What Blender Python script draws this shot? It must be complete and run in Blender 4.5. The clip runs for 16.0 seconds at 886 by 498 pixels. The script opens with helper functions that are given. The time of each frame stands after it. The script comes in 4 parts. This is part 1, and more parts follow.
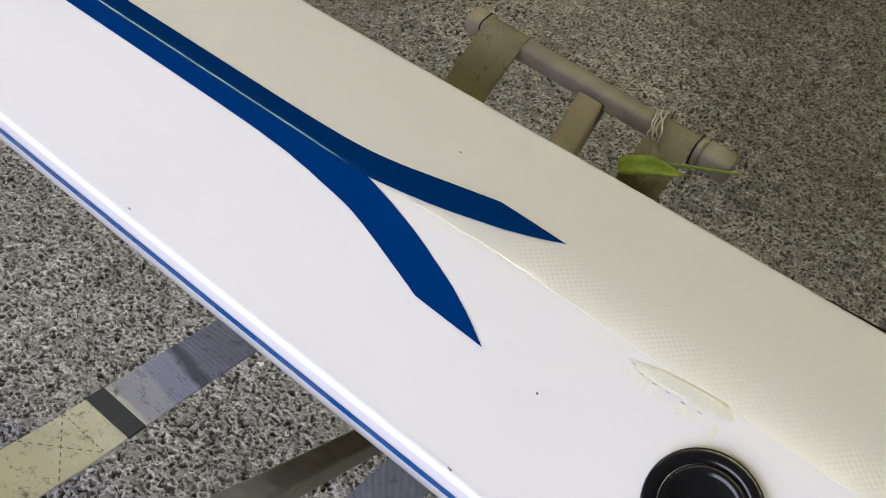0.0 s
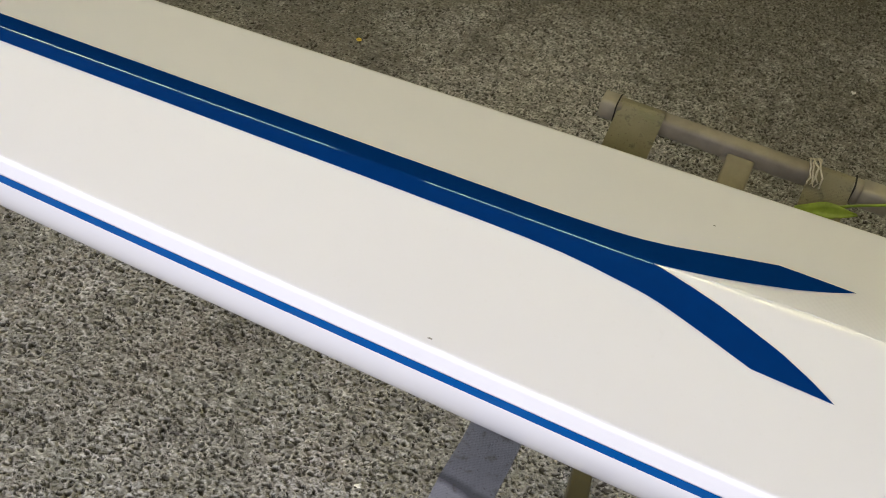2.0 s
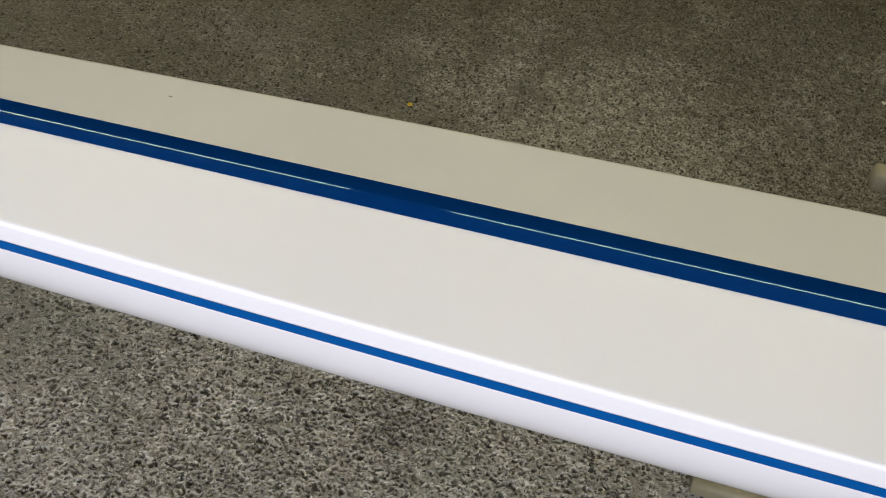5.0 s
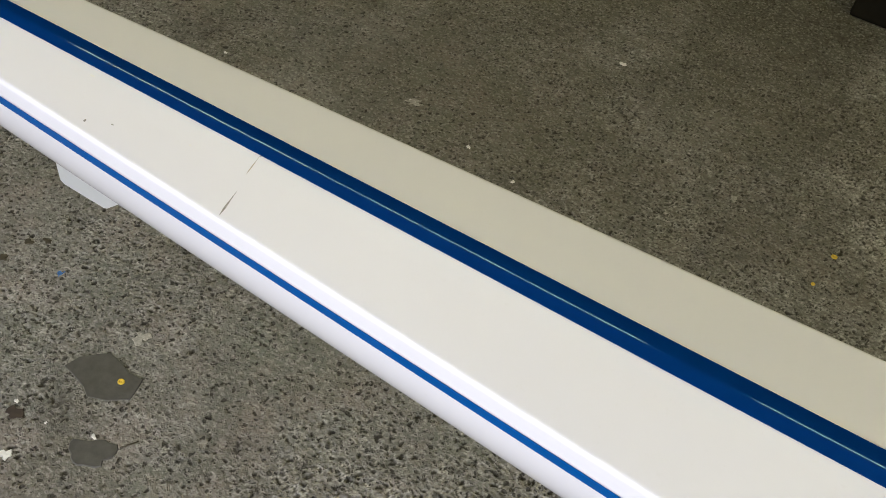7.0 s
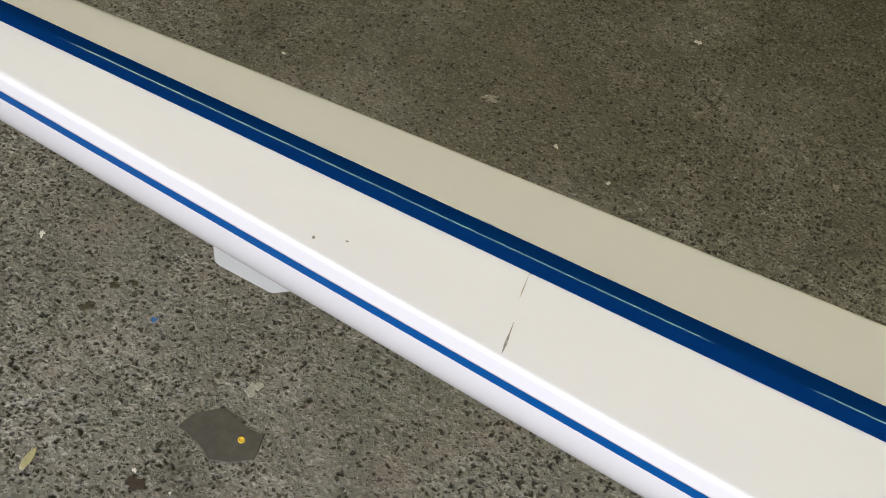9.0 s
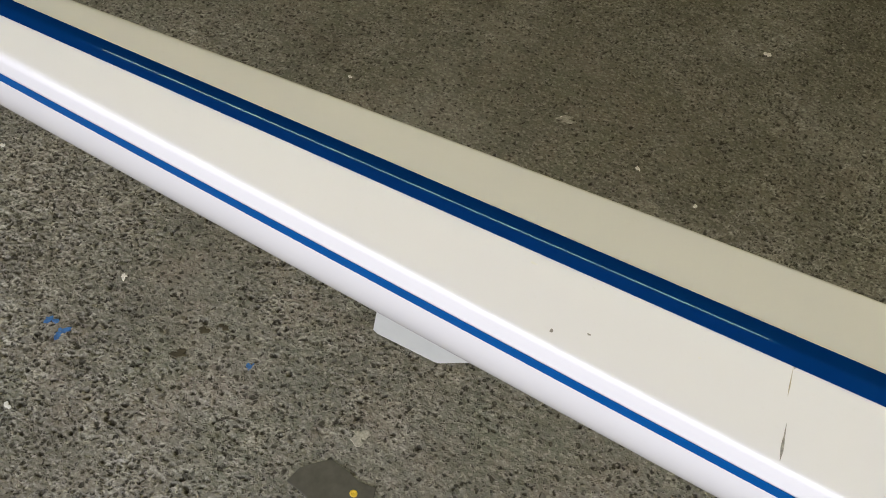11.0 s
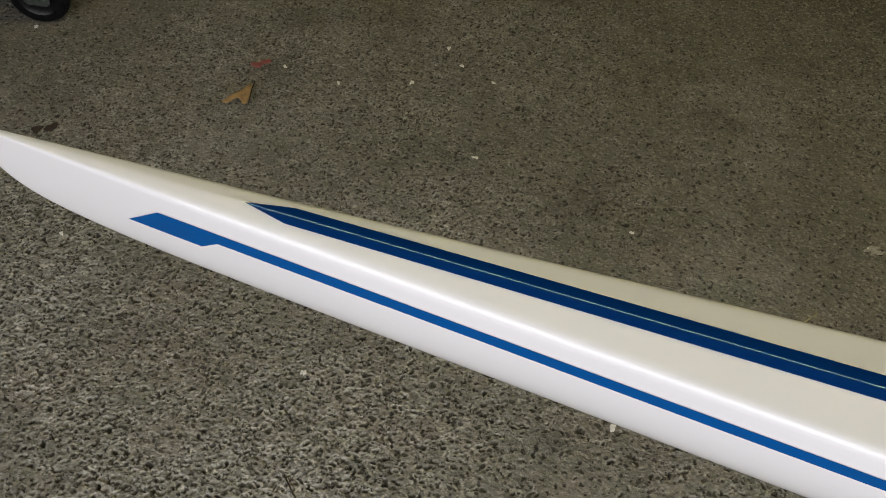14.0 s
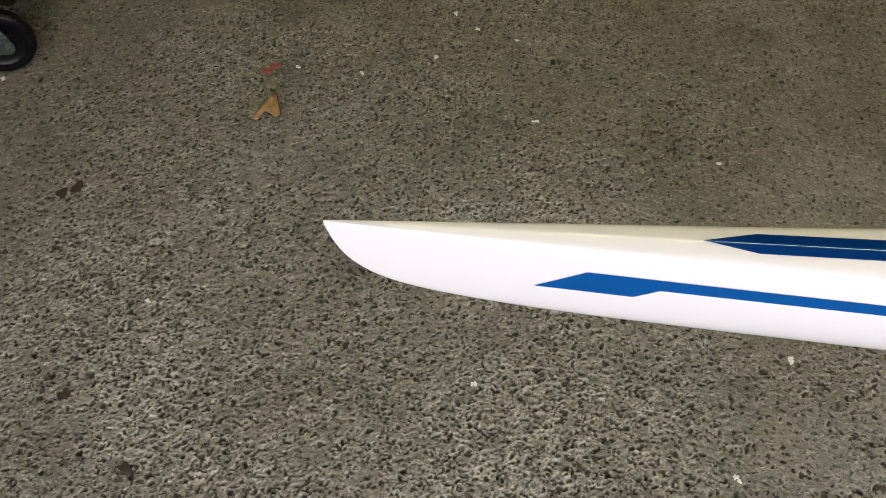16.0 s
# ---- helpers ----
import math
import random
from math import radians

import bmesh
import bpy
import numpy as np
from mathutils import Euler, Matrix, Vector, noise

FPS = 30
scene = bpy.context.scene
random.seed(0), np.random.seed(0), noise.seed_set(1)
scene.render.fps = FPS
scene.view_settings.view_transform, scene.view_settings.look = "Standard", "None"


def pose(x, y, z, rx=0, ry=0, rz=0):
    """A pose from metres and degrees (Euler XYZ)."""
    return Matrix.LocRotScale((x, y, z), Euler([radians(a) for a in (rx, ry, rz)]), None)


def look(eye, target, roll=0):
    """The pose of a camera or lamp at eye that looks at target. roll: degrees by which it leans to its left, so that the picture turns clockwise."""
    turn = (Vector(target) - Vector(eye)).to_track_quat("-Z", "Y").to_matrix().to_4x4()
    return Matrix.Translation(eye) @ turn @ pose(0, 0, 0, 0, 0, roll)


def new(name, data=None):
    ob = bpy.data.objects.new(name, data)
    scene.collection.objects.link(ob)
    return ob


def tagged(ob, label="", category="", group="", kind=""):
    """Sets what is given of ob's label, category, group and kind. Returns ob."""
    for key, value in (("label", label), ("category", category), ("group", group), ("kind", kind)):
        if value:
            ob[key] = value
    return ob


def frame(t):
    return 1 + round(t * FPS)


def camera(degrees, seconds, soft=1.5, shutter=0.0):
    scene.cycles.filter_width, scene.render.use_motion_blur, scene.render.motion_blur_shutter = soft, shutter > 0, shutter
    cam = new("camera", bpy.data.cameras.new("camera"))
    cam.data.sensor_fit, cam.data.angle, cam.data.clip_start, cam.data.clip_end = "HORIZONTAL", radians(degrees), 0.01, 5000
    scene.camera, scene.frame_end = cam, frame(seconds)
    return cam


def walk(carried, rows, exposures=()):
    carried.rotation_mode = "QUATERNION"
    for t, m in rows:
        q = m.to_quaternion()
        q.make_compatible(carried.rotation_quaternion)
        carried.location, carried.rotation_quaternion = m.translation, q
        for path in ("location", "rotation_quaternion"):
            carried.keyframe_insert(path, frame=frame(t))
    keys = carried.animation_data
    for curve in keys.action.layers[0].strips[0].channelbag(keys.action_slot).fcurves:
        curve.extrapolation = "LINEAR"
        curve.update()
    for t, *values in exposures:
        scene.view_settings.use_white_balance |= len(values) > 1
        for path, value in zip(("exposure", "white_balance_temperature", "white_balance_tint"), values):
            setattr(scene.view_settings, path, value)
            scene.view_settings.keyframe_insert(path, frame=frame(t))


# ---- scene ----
cam = camera(53.0, 16.0, 1.0)
PATH = [
    (0, (0.064, 0.077, 1.506), (-0.567, 1.08, -0.105), 8.0),
    (0.5, (0.0, 0.024, 1.497), (-0.563, 1.161, -0.05), 9.1),
    (1, (-0.098, -0.046, 1.509), (-0.625, 1.168, 0.01), 7.1),
    (1.5, (-0.191, -0.102, 1.496), (-0.689, 1.154, 0.02), 6.6),
    (2, (-0.27, -0.117, 1.483), (-0.721, 1.164, 0.015), 7.6),
    (2.5, (-0.35, -0.091, 1.468), (-0.702, 1.218, -0.002), 7.1),
    (3, (-0.405, -0.073, 1.459), (-0.602, 1.259, -0.02), 5.7),
    (3.2, (-0.406, -0.077, 1.456), (-0.53, 1.264, -0.022), 5.4),
    (5.5, (-0.968, -0.184, 1.507), (-1.323, 1.178, 0.11), 7.33),
    (6, (-1.162, -0.146, 1.523), (-1.655, 1.18, 0.125), 7.52),
    (6.5, (-1.314, -0.109, 1.521), (-1.891, 1.17, 0.096), 8.3),
    (7, (-1.412, -0.099, 1.502), (-2.032, 1.142, 0.059), 9.2),
    (7.5, (-1.555, -0.084, 1.505), (-2.172, 1.128, 0.039), 9.5),
    (8, (-1.678, -0.074, 1.497), (-2.266, 1.118, 0.002), 8.9),
    (10.3, (-1.853, -0.084, 1.492), (-2.293, 1.125, -0.039), 10.0),
    (10.5, (-1.886, -0.097, 1.484), (-2.327, 1.115, -0.045), 10.2),
    (11, (-2.02, -0.088, 1.479), (-2.503, 1.106, -0.051), 8.3),
    (11.5, (-2.163, -0.073, 1.492), (-2.676, 1.114, -0.034), 5.2),
    (12, (-2.277, -0.087, 1.498), (-2.78, 1.122, -0.01), 5.1),
    (12.5, (-2.448, -0.106, 1.497), (-2.922, 1.141, 0.014), 5.0),
    (13, (-2.615, -0.127, 1.494), (-3.057, 1.159, 0.027), 5.2),
    (13.5, (-2.744, -0.127, 1.48), (-3.193, 1.161, 0.018), 4.6),
    (14, (-2.881, -0.094, 1.454), (-3.342, 1.209, 0.009), 2.9),
    (14.5, (-3.026, -0.06, 1.434), (-3.439, 1.256, -0.014), 2.4),
    (15, (-3.143, -0.059, 1.431), (-3.468, 1.256, -0.04), 2.1),
    (15.5, (-3.292, -0.08, 1.441), (-3.516, 1.229, -0.054), 0.4),
    (16, (-3.427, -0.103, 1.444), (-3.576, 1.185, -0.079), -0.6),
]
EXPOSURES = [(0, -0.26, 6150, 10), (1, -0.31, 6430, 8), (3, -0.43, 6720, 5), (5.5, -0.55, 6650, 4), (7, -0.46, 6700, 3), (10.5, -0.50, 6900, 3), (12.5, -0.66, 6950, 2), (14.0, -0.72, 7130, 2), (14.5, -0.34, 7380, 3), (15, -0.31, 7480, 3), (15.5, -0.34, 7300, 5), (16, -0.25, 7130, 6)]
walk(cam, [(t, look(eye, target, roll)) for t, eye, target, roll in PATH], EXPOSURES)


# ---------------------------------------------------------------- world and light
world = bpy.data.worlds.new("world")
scene.world = world
world.use_nodes = True
wn = world.node_tree
sky = wn.nodes.new("ShaderNodeTexSky")
sky.sky_type, sky.sun_disc = "NISHITA", False
sky.sun_elevation, sky.sun_rotation = radians(40), radians(200)
wn.links.new(sky.outputs[0], wn.nodes["Background"].inputs[0])
wn.nodes["Background"].inputs[1].default_value = 0.1


def area_lamp(name, m, size_x, size_y, watts, color):
    data = bpy.data.lights.new(name, "AREA")
    data.shape, data.size, data.size_y = "RECTANGLE", size_x, size_y
    data.energy, data.color = watts, color
    ob = new(name, data)
    ob.matrix_world = m
    return ob


# daylight of the open door behind the camera
area_lamp("door_daylight", look((-2.0, -2.25, 1.75), (-2.0, 1.0, 0.80)), 6.4, 2.3, 262, (0.872, 0.860, 1.0))


# ---------------------------------------------------------------- materials
class Nodes:
    """A short way to write node materials."""

    def __init__(self, name):
        self.mat = bpy.data.materials.new(name)
        self.mat.use_nodes = True
        self.t = self.mat.node_tree
        self.bsdf = self.t.nodes["Principled BSDF"]
        self.coord = self.t.nodes.new("ShaderNodeTexCoord").outputs["Object"]

    def node(self, kind, **inputs):
        n = self.t.nodes.new(kind)
        for k, v in inputs.items():
            self.put(n.inputs[k.replace("_", " ")], v)
        return n

    def put(self, socket, v):
        if isinstance(v, bpy.types.NodeSocket):
            self.t.links.new(v, socket)
        elif isinstance(v, tuple) and len(v) == 3 and socket.type == "RGBA":
            socket.default_value = (*v, 1)
        else:
            socket.default_value = v

    def set(self, **inputs):
        for k, v in inputs.items():
            self.put(self.bsdf.inputs[k.replace("_", " ")], v)
        return self

    def noise(self, scale, detail=4.0, rough=0.6, vector=None, distortion=0.0):
        return self.node("ShaderNodeTexNoise", Vector=vector or self.coord, Scale=scale, Detail=detail, Roughness=rough, Distortion=distortion).outputs["Fac"]

    def voronoi(self, scale, feature="F1", vector=None, out="Distance"):
        n = self.node("ShaderNodeTexVoronoi")
        n.feature = feature
        self.put(n.inputs["Scale"], scale)
        self.put(n.inputs["Vector"], vector or self.coord)
        return n.outputs[out]

    def span(self, v, a, b, c=0.0, d=1.0):
        n = self.node("ShaderNodeMapRange", Value=v)
        n.inputs[1].default_value, n.inputs[2].default_value, n.inputs[3].default_value, n.inputs[4].default_value = a, b, c, d
        return n.outputs[0]

    def math(self, op, a, b=0.0):
        n = self.t.nodes.new("ShaderNodeMath")
        n.operation = op
        self.put(n.inputs[0], a)
        self.put(n.inputs[1], b)
        return n.outputs[0]

    def mix(self, fac, a, b, blend="MIX"):
        n = self.t.nodes.new("ShaderNodeMix")
        n.data_type, n.blend_type = "RGBA", blend
        self.put(n.inputs[0], fac)
        self.put(n.inputs[6], a)
        self.put(n.inputs[7], b)
        return n.outputs[2]

    def bump(self, height, distance, strength=1.0, normal=None):
        n = self.node("ShaderNodeBump", Height=height, Distance=distance, Strength=strength)
        if normal:
            self.put(n.inputs["Normal"], normal)
        return n.outputs[0]


def plain(name, color, rough=0.5, metal=0.0, vary=0.15, scale=30.0, bump=0.0, coat=0.0):
    """A surface of one colour with a little grain, stain and relief."""
    k = Nodes(name)
    fac = k.math("MULTIPLY", k.noise(scale), 1.0)
    dark = tuple(c * (1 - vary) for c in color)
    lite = tuple(min(1, c * (1 + vary)) for c in color)
    big = k.noise(scale * 0.13, 2)
    c = k.mix(k.span(fac, 0.3, 0.7), dark, lite)
    c = k.mix(k.span(big, 0.35, 0.7, 0.0, vary), c, dark)
    k.set(Base_Color=c, Roughness=k.span(fac, 0.3, 0.7, max(0.02, rough - 0.06), min(1, rough + 0.06)), Metallic=metal)
    if coat:
        k.set(Coat_Weight=coat, Coat_Roughness=0.05)
    if bump:
        k.set(Normal=k.bump(fac, bump))
    return k.mat


def floor_material():
    """Porous worn concrete: grey paste, stains, moss tint and lime bloom; lit rims, shaded hollows and far-side
    fall-off are painted in; the mesh carries the hollows and pits.
    """
    k = Nodes("porous_concrete")
    fine = k.noise(420.0, 3, 0.7)
    mid = k.noise(130.0, 4, 0.65)
    sep = k.node("ShaderNodeSeparateXYZ", Vector=k.coord)

    def worn(name):
        n = k.t.nodes.new("ShaderNodeAttribute")
        n.attribute_name = name
        return n.outputs["Fac"]

    open_, grime, edge = worn("open_grain"), worn("grime"), worn("rim_wear")

    def vec(op, p, q, r=None):
        n = k.t.nodes.new("ShaderNodeVectorMath")
        n.operation = op
        for socket, v in zip(n.inputs, (p, q, r)):
            if v is not None:
                k.put(socket, v)
        return n.outputs[0]

    def ease(v, p, q, lo=0.0, hi=1.0):
        out = k.span(v, p, q, lo, hi)
        out.node.interpolation_type = "SMOOTHSTEP"
        return out

    # small round hollows and pores in the paste; the larger ones are in the mesh
    wob = k.node("ShaderNodeTexNoise", Vector=k.coord, Scale=50.0, Detail=2.0, Roughness=0.6).outputs["Color"]
    wob2 = k.node("ShaderNodeTexNoise", Vector=k.coord, Scale=170.0, Detail=2.0, Roughness=0.6).outputs["Color"]
    where = vec("MULTIPLY_ADD", wob, (0.017, 0.017, 0.0), k.coord)
    where = vec("MULTIPLY_ADD", wob2, (0.0045, 0.0045, 0.0), where)
    where = vec("MULTIPLY", where, (1.0, 1.0, 0.0))
    jag = k.math("MULTIPLY", k.math("SUBTRACT", mid, 0.5), 0.12)

    def hollows(scale, least, most, channel):
        own = k.node("ShaderNodeSeparateColor", Color=k.voronoi(scale, "F1", where, "Color"))
        d = k.math("ADD", k.math("ADD", k.voronoi(scale, "F1", where), jag), k.span(own.outputs[channel], least, most, 0.40, 0.0))
        return d, ease(d, 0.40, 0.24)

    _, pore = hollows(78.0, 0.65, 0.98, 2)
    dent_d, dent = hollows(125.0, 0.25, 0.85, 1)
    lip = k.math("MULTIPLY", ease(dent_d, 0.70, 0.46), k.math("SUBTRACT", 1.0, dent))
    patchy = ease(k.noise(32.0, 4, 0.7), 0.40, 0.62, 0.2, 1.0)
    rim = k.math("MULTIPLY", k.math("MULTIPLY", k.math("ADD", k.math("MAXIMUM", k.math("MULTIPLY", lip, 0.5), edge), 0.12), patchy), k.span(open_, 0.08, 0.9, 0.22, 1.0))
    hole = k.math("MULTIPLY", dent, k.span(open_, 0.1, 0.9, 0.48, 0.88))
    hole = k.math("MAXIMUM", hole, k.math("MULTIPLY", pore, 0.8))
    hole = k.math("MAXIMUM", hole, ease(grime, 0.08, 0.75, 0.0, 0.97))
    # cement paste with broad stains
    c = k.mix(k.noise(7.0, 5, 0.65), (0.128, 0.126, 0.107), (0.205, 0.202, 0.176))
    c = k.mix(k.span(k.noise(1.1, 4, 0.6), 0.42, 0.68, 0.0, 0.40), c, (0.135, 0.118, 0.086))
    c = k.mix(k.span(k.noise(3.7, 4, 0.65, k.coord, 0.4), 0.49, 0.68, 0.0, 0.34), c, (0.165, 0.136, 0.103))
    c = k.mix(k.span(k.noise(6.1, 4, 0.6), 0.49, 0.64, 0.0, 0.52), c, (0.238, 0.198, 0.168))
    c = k.mix(k.span(k.noise(4.9, 4, 0.6), 0.51, 0.66, 0.0, 0.45), c, (0.160, 0.176, 0.134))
    c = k.mix(k.span(k.noise(17.0, 4, 0.65), 0.52, 0.66, 0.0, 0.36), c, (0.260, 0.224, 0.190))
    c = k.mix(k.span(k.noise(14.0, 4, 0.65, k.coord, 0.3), 0.54, 0.68, 0.0, 0.50), c, (0.105, 0.100, 0.072))
    moss = k.math("MULTIPLY", k.span(k.noise(2.1, 4, 0.65), 0.50, 0.70, 0.0, 0.5), k.span(sep.outputs[1], 1.0, 2.2))
    c = k.mix(moss, c, (0.105, 0.099, 0.051))
    # olive tone towards the far side; the light's fall-off there is painted with y
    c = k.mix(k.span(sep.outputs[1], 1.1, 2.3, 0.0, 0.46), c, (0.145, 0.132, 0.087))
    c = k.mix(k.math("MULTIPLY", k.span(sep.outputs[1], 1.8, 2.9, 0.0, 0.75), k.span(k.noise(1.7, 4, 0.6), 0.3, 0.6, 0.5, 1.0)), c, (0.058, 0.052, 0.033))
    c = k.mix(k.span(open_, 0.3, 0.9, 0.0, 0.16), c, (0.345, 0.322, 0.275))
    # grains of sand and stone
    stone = k.node("ShaderNodeSeparateColor", Color=k.voronoi(170.0, "F1", None, "Color"))
    c = k.mix(k.span(stone.outputs[0], 0.66, 0.97, 0.0, 0.62), c, (0.36, 0.345, 0.30))
    c = k.mix(k.span(fine, 0.5, 0.75, 0.0, 0.22), c, (0.27, 0.258, 0.225))
    c = k.mix(k.span(mid, 0.55, 0.35, 0.0, 0.28), c, (0.080, 0.074, 0.057))
    # worn rims painted pale for the light they catch; lime bloom
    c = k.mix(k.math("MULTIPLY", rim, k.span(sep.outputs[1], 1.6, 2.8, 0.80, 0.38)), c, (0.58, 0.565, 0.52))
    bloom = k.math("MULTIPLY", k.span(k.noise(3.1, 4, 0.6), 0.51, 0.68, 0.0, 0.6), k.math("ADD", rim, 0.14))
    c = k.mix(bloom, c, (0.60, 0.59, 0.56))
    far = k.node("ShaderNodeVectorMath", Vector=k.coord)
    far.operation = "DISTANCE"
    far.inputs[1].default_value = (-0.75, 1.80, 0.0)
    dusty = k.math("ADD", k.span(far.outputs["Value"], 0.75, 0.15), k.math("MULTIPLY", k.math("SUBTRACT", k.noise(5.0, 4, 0.65), 0.5), 1.6))
    c = k.mix(k.math("MULTIPLY", k.span(dusty, 0.35, 0.9, 0.0, 1.2), k.math("ADD", rim, 0.08)), c, (0.62, 0.60, 0.56))
    # shade in the hollows, painted near black, then dark dirt
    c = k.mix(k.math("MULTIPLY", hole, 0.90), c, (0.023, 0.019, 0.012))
    c = k.mix(k.span(k.noise(4.3, 5, 0.7), 0.55, 0.72, 0.0, 0.50), c, (0.055, 0.05, 0.04))
    height = k.math("ADD", k.math("MULTIPLY", mid, 0.45), k.math("MULTIPLY", fine, 0.05))
    height = k.math("ADD", height, k.math("MULTIPLY", k.noise(62.0, 2, 0.5), 0.9))
    relief = k.math("SUBTRACT", k.math("MULTIPLY", lip, 0.35), k.math("MULTIPLY", dent, 1.3))
    height = k.math("ADD", height, k.math("MULTIPLY", relief, k.span(open_, 0.08, 0.8, 0.45, 1.1)))
    height = k.math("SUBTRACT", height, k.math("MULTIPLY", pore, 1.2))
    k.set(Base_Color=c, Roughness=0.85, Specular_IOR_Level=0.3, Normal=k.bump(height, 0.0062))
    return k.mat


def gelcoat_material():
    """White gelcoat with a gloss; a glass weave shows near the cockpit end of the ridge."""
    k = Nodes("white_gelcoat")
    sep = k.node("ShaderNodeSeparateXYZ", Vector=k.coord)
    wave_u = k.math("SINE", k.math("MULTIPLY", sep.outputs[0], 980.0))
    wave_v = k.math("SINE", k.math("MULTIPLY", sep.outputs[1], 980.0))
    near_ridge = k.math("MULTIPLY", k.span(sep.outputs[1], 0.002, 0.013), k.span(sep.outputs[1], 0.075, 0.030))
    weave = k.math("MULTIPLY", k.math("MULTIPLY", wave_u, wave_v), k.math("MULTIPLY", k.span(sep.outputs[0], 3.39, 3.52), near_ridge))
    big = k.noise(3.0, 3, 0.5)
    c = k.mix(k.span(big, 0.3, 0.7), (0.775, 0.763, 0.788), (0.805, 0.793, 0.817))
    c = k.mix(k.span(k.noise(140.0, 2), 0.66, 0.78, 0.0, 0.10), c, (0.62, 0.60, 0.55))
    n = k.bump(k.noise(14.0, 2), 0.0004, 0.5)
    clear = k.bump(weave, 0.00018, 1.0, n)
    n = k.bump(weave, 0.00004, 1.0, n)
    k.set(Base_Color=c, Roughness=0.34, Specular_IOR_Level=0.30, Coat_Weight=0.85, Coat_Roughness=0.08, Normal=n, Coat_Normal=clear)
    return k.mat


def vinyl_material(name, color, gloss=0.6):
    """Blue film with a tinted gloss."""
    k = Nodes(name)
    c = k.mix(k.span(k.noise(40.0, 3), 0.3, 0.7), color, tuple(v * 1.12 for v in color))
    wavy = k.bump(k.noise(90.0, 2), 0.00004)
    k.set(Base_Color=c, Roughness=0.05, Specular_IOR_Level=gloss, Specular_Tint=(0.30, 0.64, 1.0), Normal=wavy)
    return k.mat


def webbing_material():
    """Cream webbing, clean at the sewn end and soiled olive at the far side; the hull's shade on it is painted in
    scuffed greys.
    """
    k = Nodes("cream_webbing")
    sep = k.node("ShaderNodeSeparateXYZ", Vector=k.coord)
    ribs = k.math("MULTIPLY", k.math("SINE", k.math("MULTIPLY", sep.outputs[0], 4200.0)), k.math("SINE", k.math("MULTIPLY", sep.outputs[1], 3600.0)))
    along = k.math("ADD", sep.outputs[1], k.math("ADD", k.math("MULTIPLY", k.math("SUBTRACT", k.noise(45.0, 3), 0.5), 0.012), k.math("MULTIPLY", sep.outputs[0], 0.14)))
    c = k.mix(k.noise(22.0, 4), (0.53, 0.515, 0.38), (0.70, 0.685, 0.54))
    hull_shade = k.mix(k.noise(35.0, 4), (0.165, 0.172, 0.190), (0.27, 0.278, 0.300))
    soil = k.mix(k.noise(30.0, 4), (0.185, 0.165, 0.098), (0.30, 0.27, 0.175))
    c = k.mix(k.span(along, -0.238, -0.232), c, (0.55, 0.535, 0.49))
    # shadow of the hull on the strap, painted as grey and dark steps
    c = k.mix(k.span(along, -0.188, -0.184), c, k.mix(k.noise(60.0, 4, 0.7), (0.32, 0.325, 0.36), (0.46, 0.465, 0.49)))
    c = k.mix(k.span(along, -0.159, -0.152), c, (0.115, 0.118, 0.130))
    c = k.mix(k.span(along, -0.146, -0.138), c, hull_shade)
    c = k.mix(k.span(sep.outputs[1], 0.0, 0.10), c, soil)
    c = k.mix(k.math("MULTIPLY", k.span(k.noise(18.0, 4, 0.65), 0.55, 0.72, 0.0, 0.5), k.span(sep.outputs[1], 0.1, 0.3)), c, (0.19, 0.20, 0.09))
    c = k.mix(k.span(k.noise(60.0, 4, 0.7), 0.56, 0.70, 0.0, 0.75), c, (0.10, 0.092, 0.070))
    c = k.mix(k.span(k.noise(260.0, 3, 0.7), 0.62, 0.70, 0.0, 0.7), c, (0.06, 0.055, 0.045))
    k.set(Base_Color=c, Roughness=0.85, Normal=k.bump(k.math("ADD", k.math("MULTIPLY", ribs, 0.4), k.noise(240.0)), 0.0005))
    return k.mat


FLOOR = floor_material()
GEL = gelcoat_material()
BLUE = vinyl_material("blue_vinyl", (0.0005, 0.029, 0.154), 0.75)
# brighter copy of the blue: stronger light on the hull side is in its colour
BLUE_LIT = vinyl_material("pinstripe_tape", (0.0005, 0.068, 0.255), 0.10)
WEB = webbing_material()
TUBE = plain("beige_painted_tube", (0.265, 0.232, 0.182), 0.55, 0.0, 0.16, 45, 0.0003)
PLUG = plain("beige_plastic_plug", (0.32, 0.285, 0.215), 0.45, 0.0, 0.12, 60, 0.0002)
LEG = plain("olive_painted_steel", (0.20, 0.18, 0.115), 0.5, 0.0, 0.2, 40, 0.0003)
STITCHDARK = plain("dark_gap", (0.02, 0.018, 0.014), 0.9)
STITCH = plain("dark_thread", (0.20, 0.18, 0.12), 0.9)
BAND = plain("black_webbing", (0.03, 0.032, 0.038), 0.8, 0, 0.2, 200, 0.0004)
TWINE = plain("frayed_twine", (0.55, 0.50, 0.38), 0.9, 0, 0.25, 120)
LEAFM = plain("green_leaf", (0.235, 0.335, 0.035), 0.45, 0, 0.3, 60, 0.0004)
DRYLEAF = plain("dry_leaf", (0.36, 0.225, 0.10), 0.7, 0, 0.3, 60, 0.0005)
PETAL = plain("red_petal", (0.30, 0.085, 0.075), 0.6, 0, 0.35, 150)
RUBBER = plain("black_rubber", (0.005, 0.005, 0.006), 0.3, 0, 0.3, 40, 0.0002)
RUBBER.node_tree.nodes["Principled BSDF"].inputs["Specular IOR Level"].default_value = 0.2
BLACKPL = plain("black_plastic", (0.008, 0.008, 0.009), 0.16, 0, 0.2, 40)
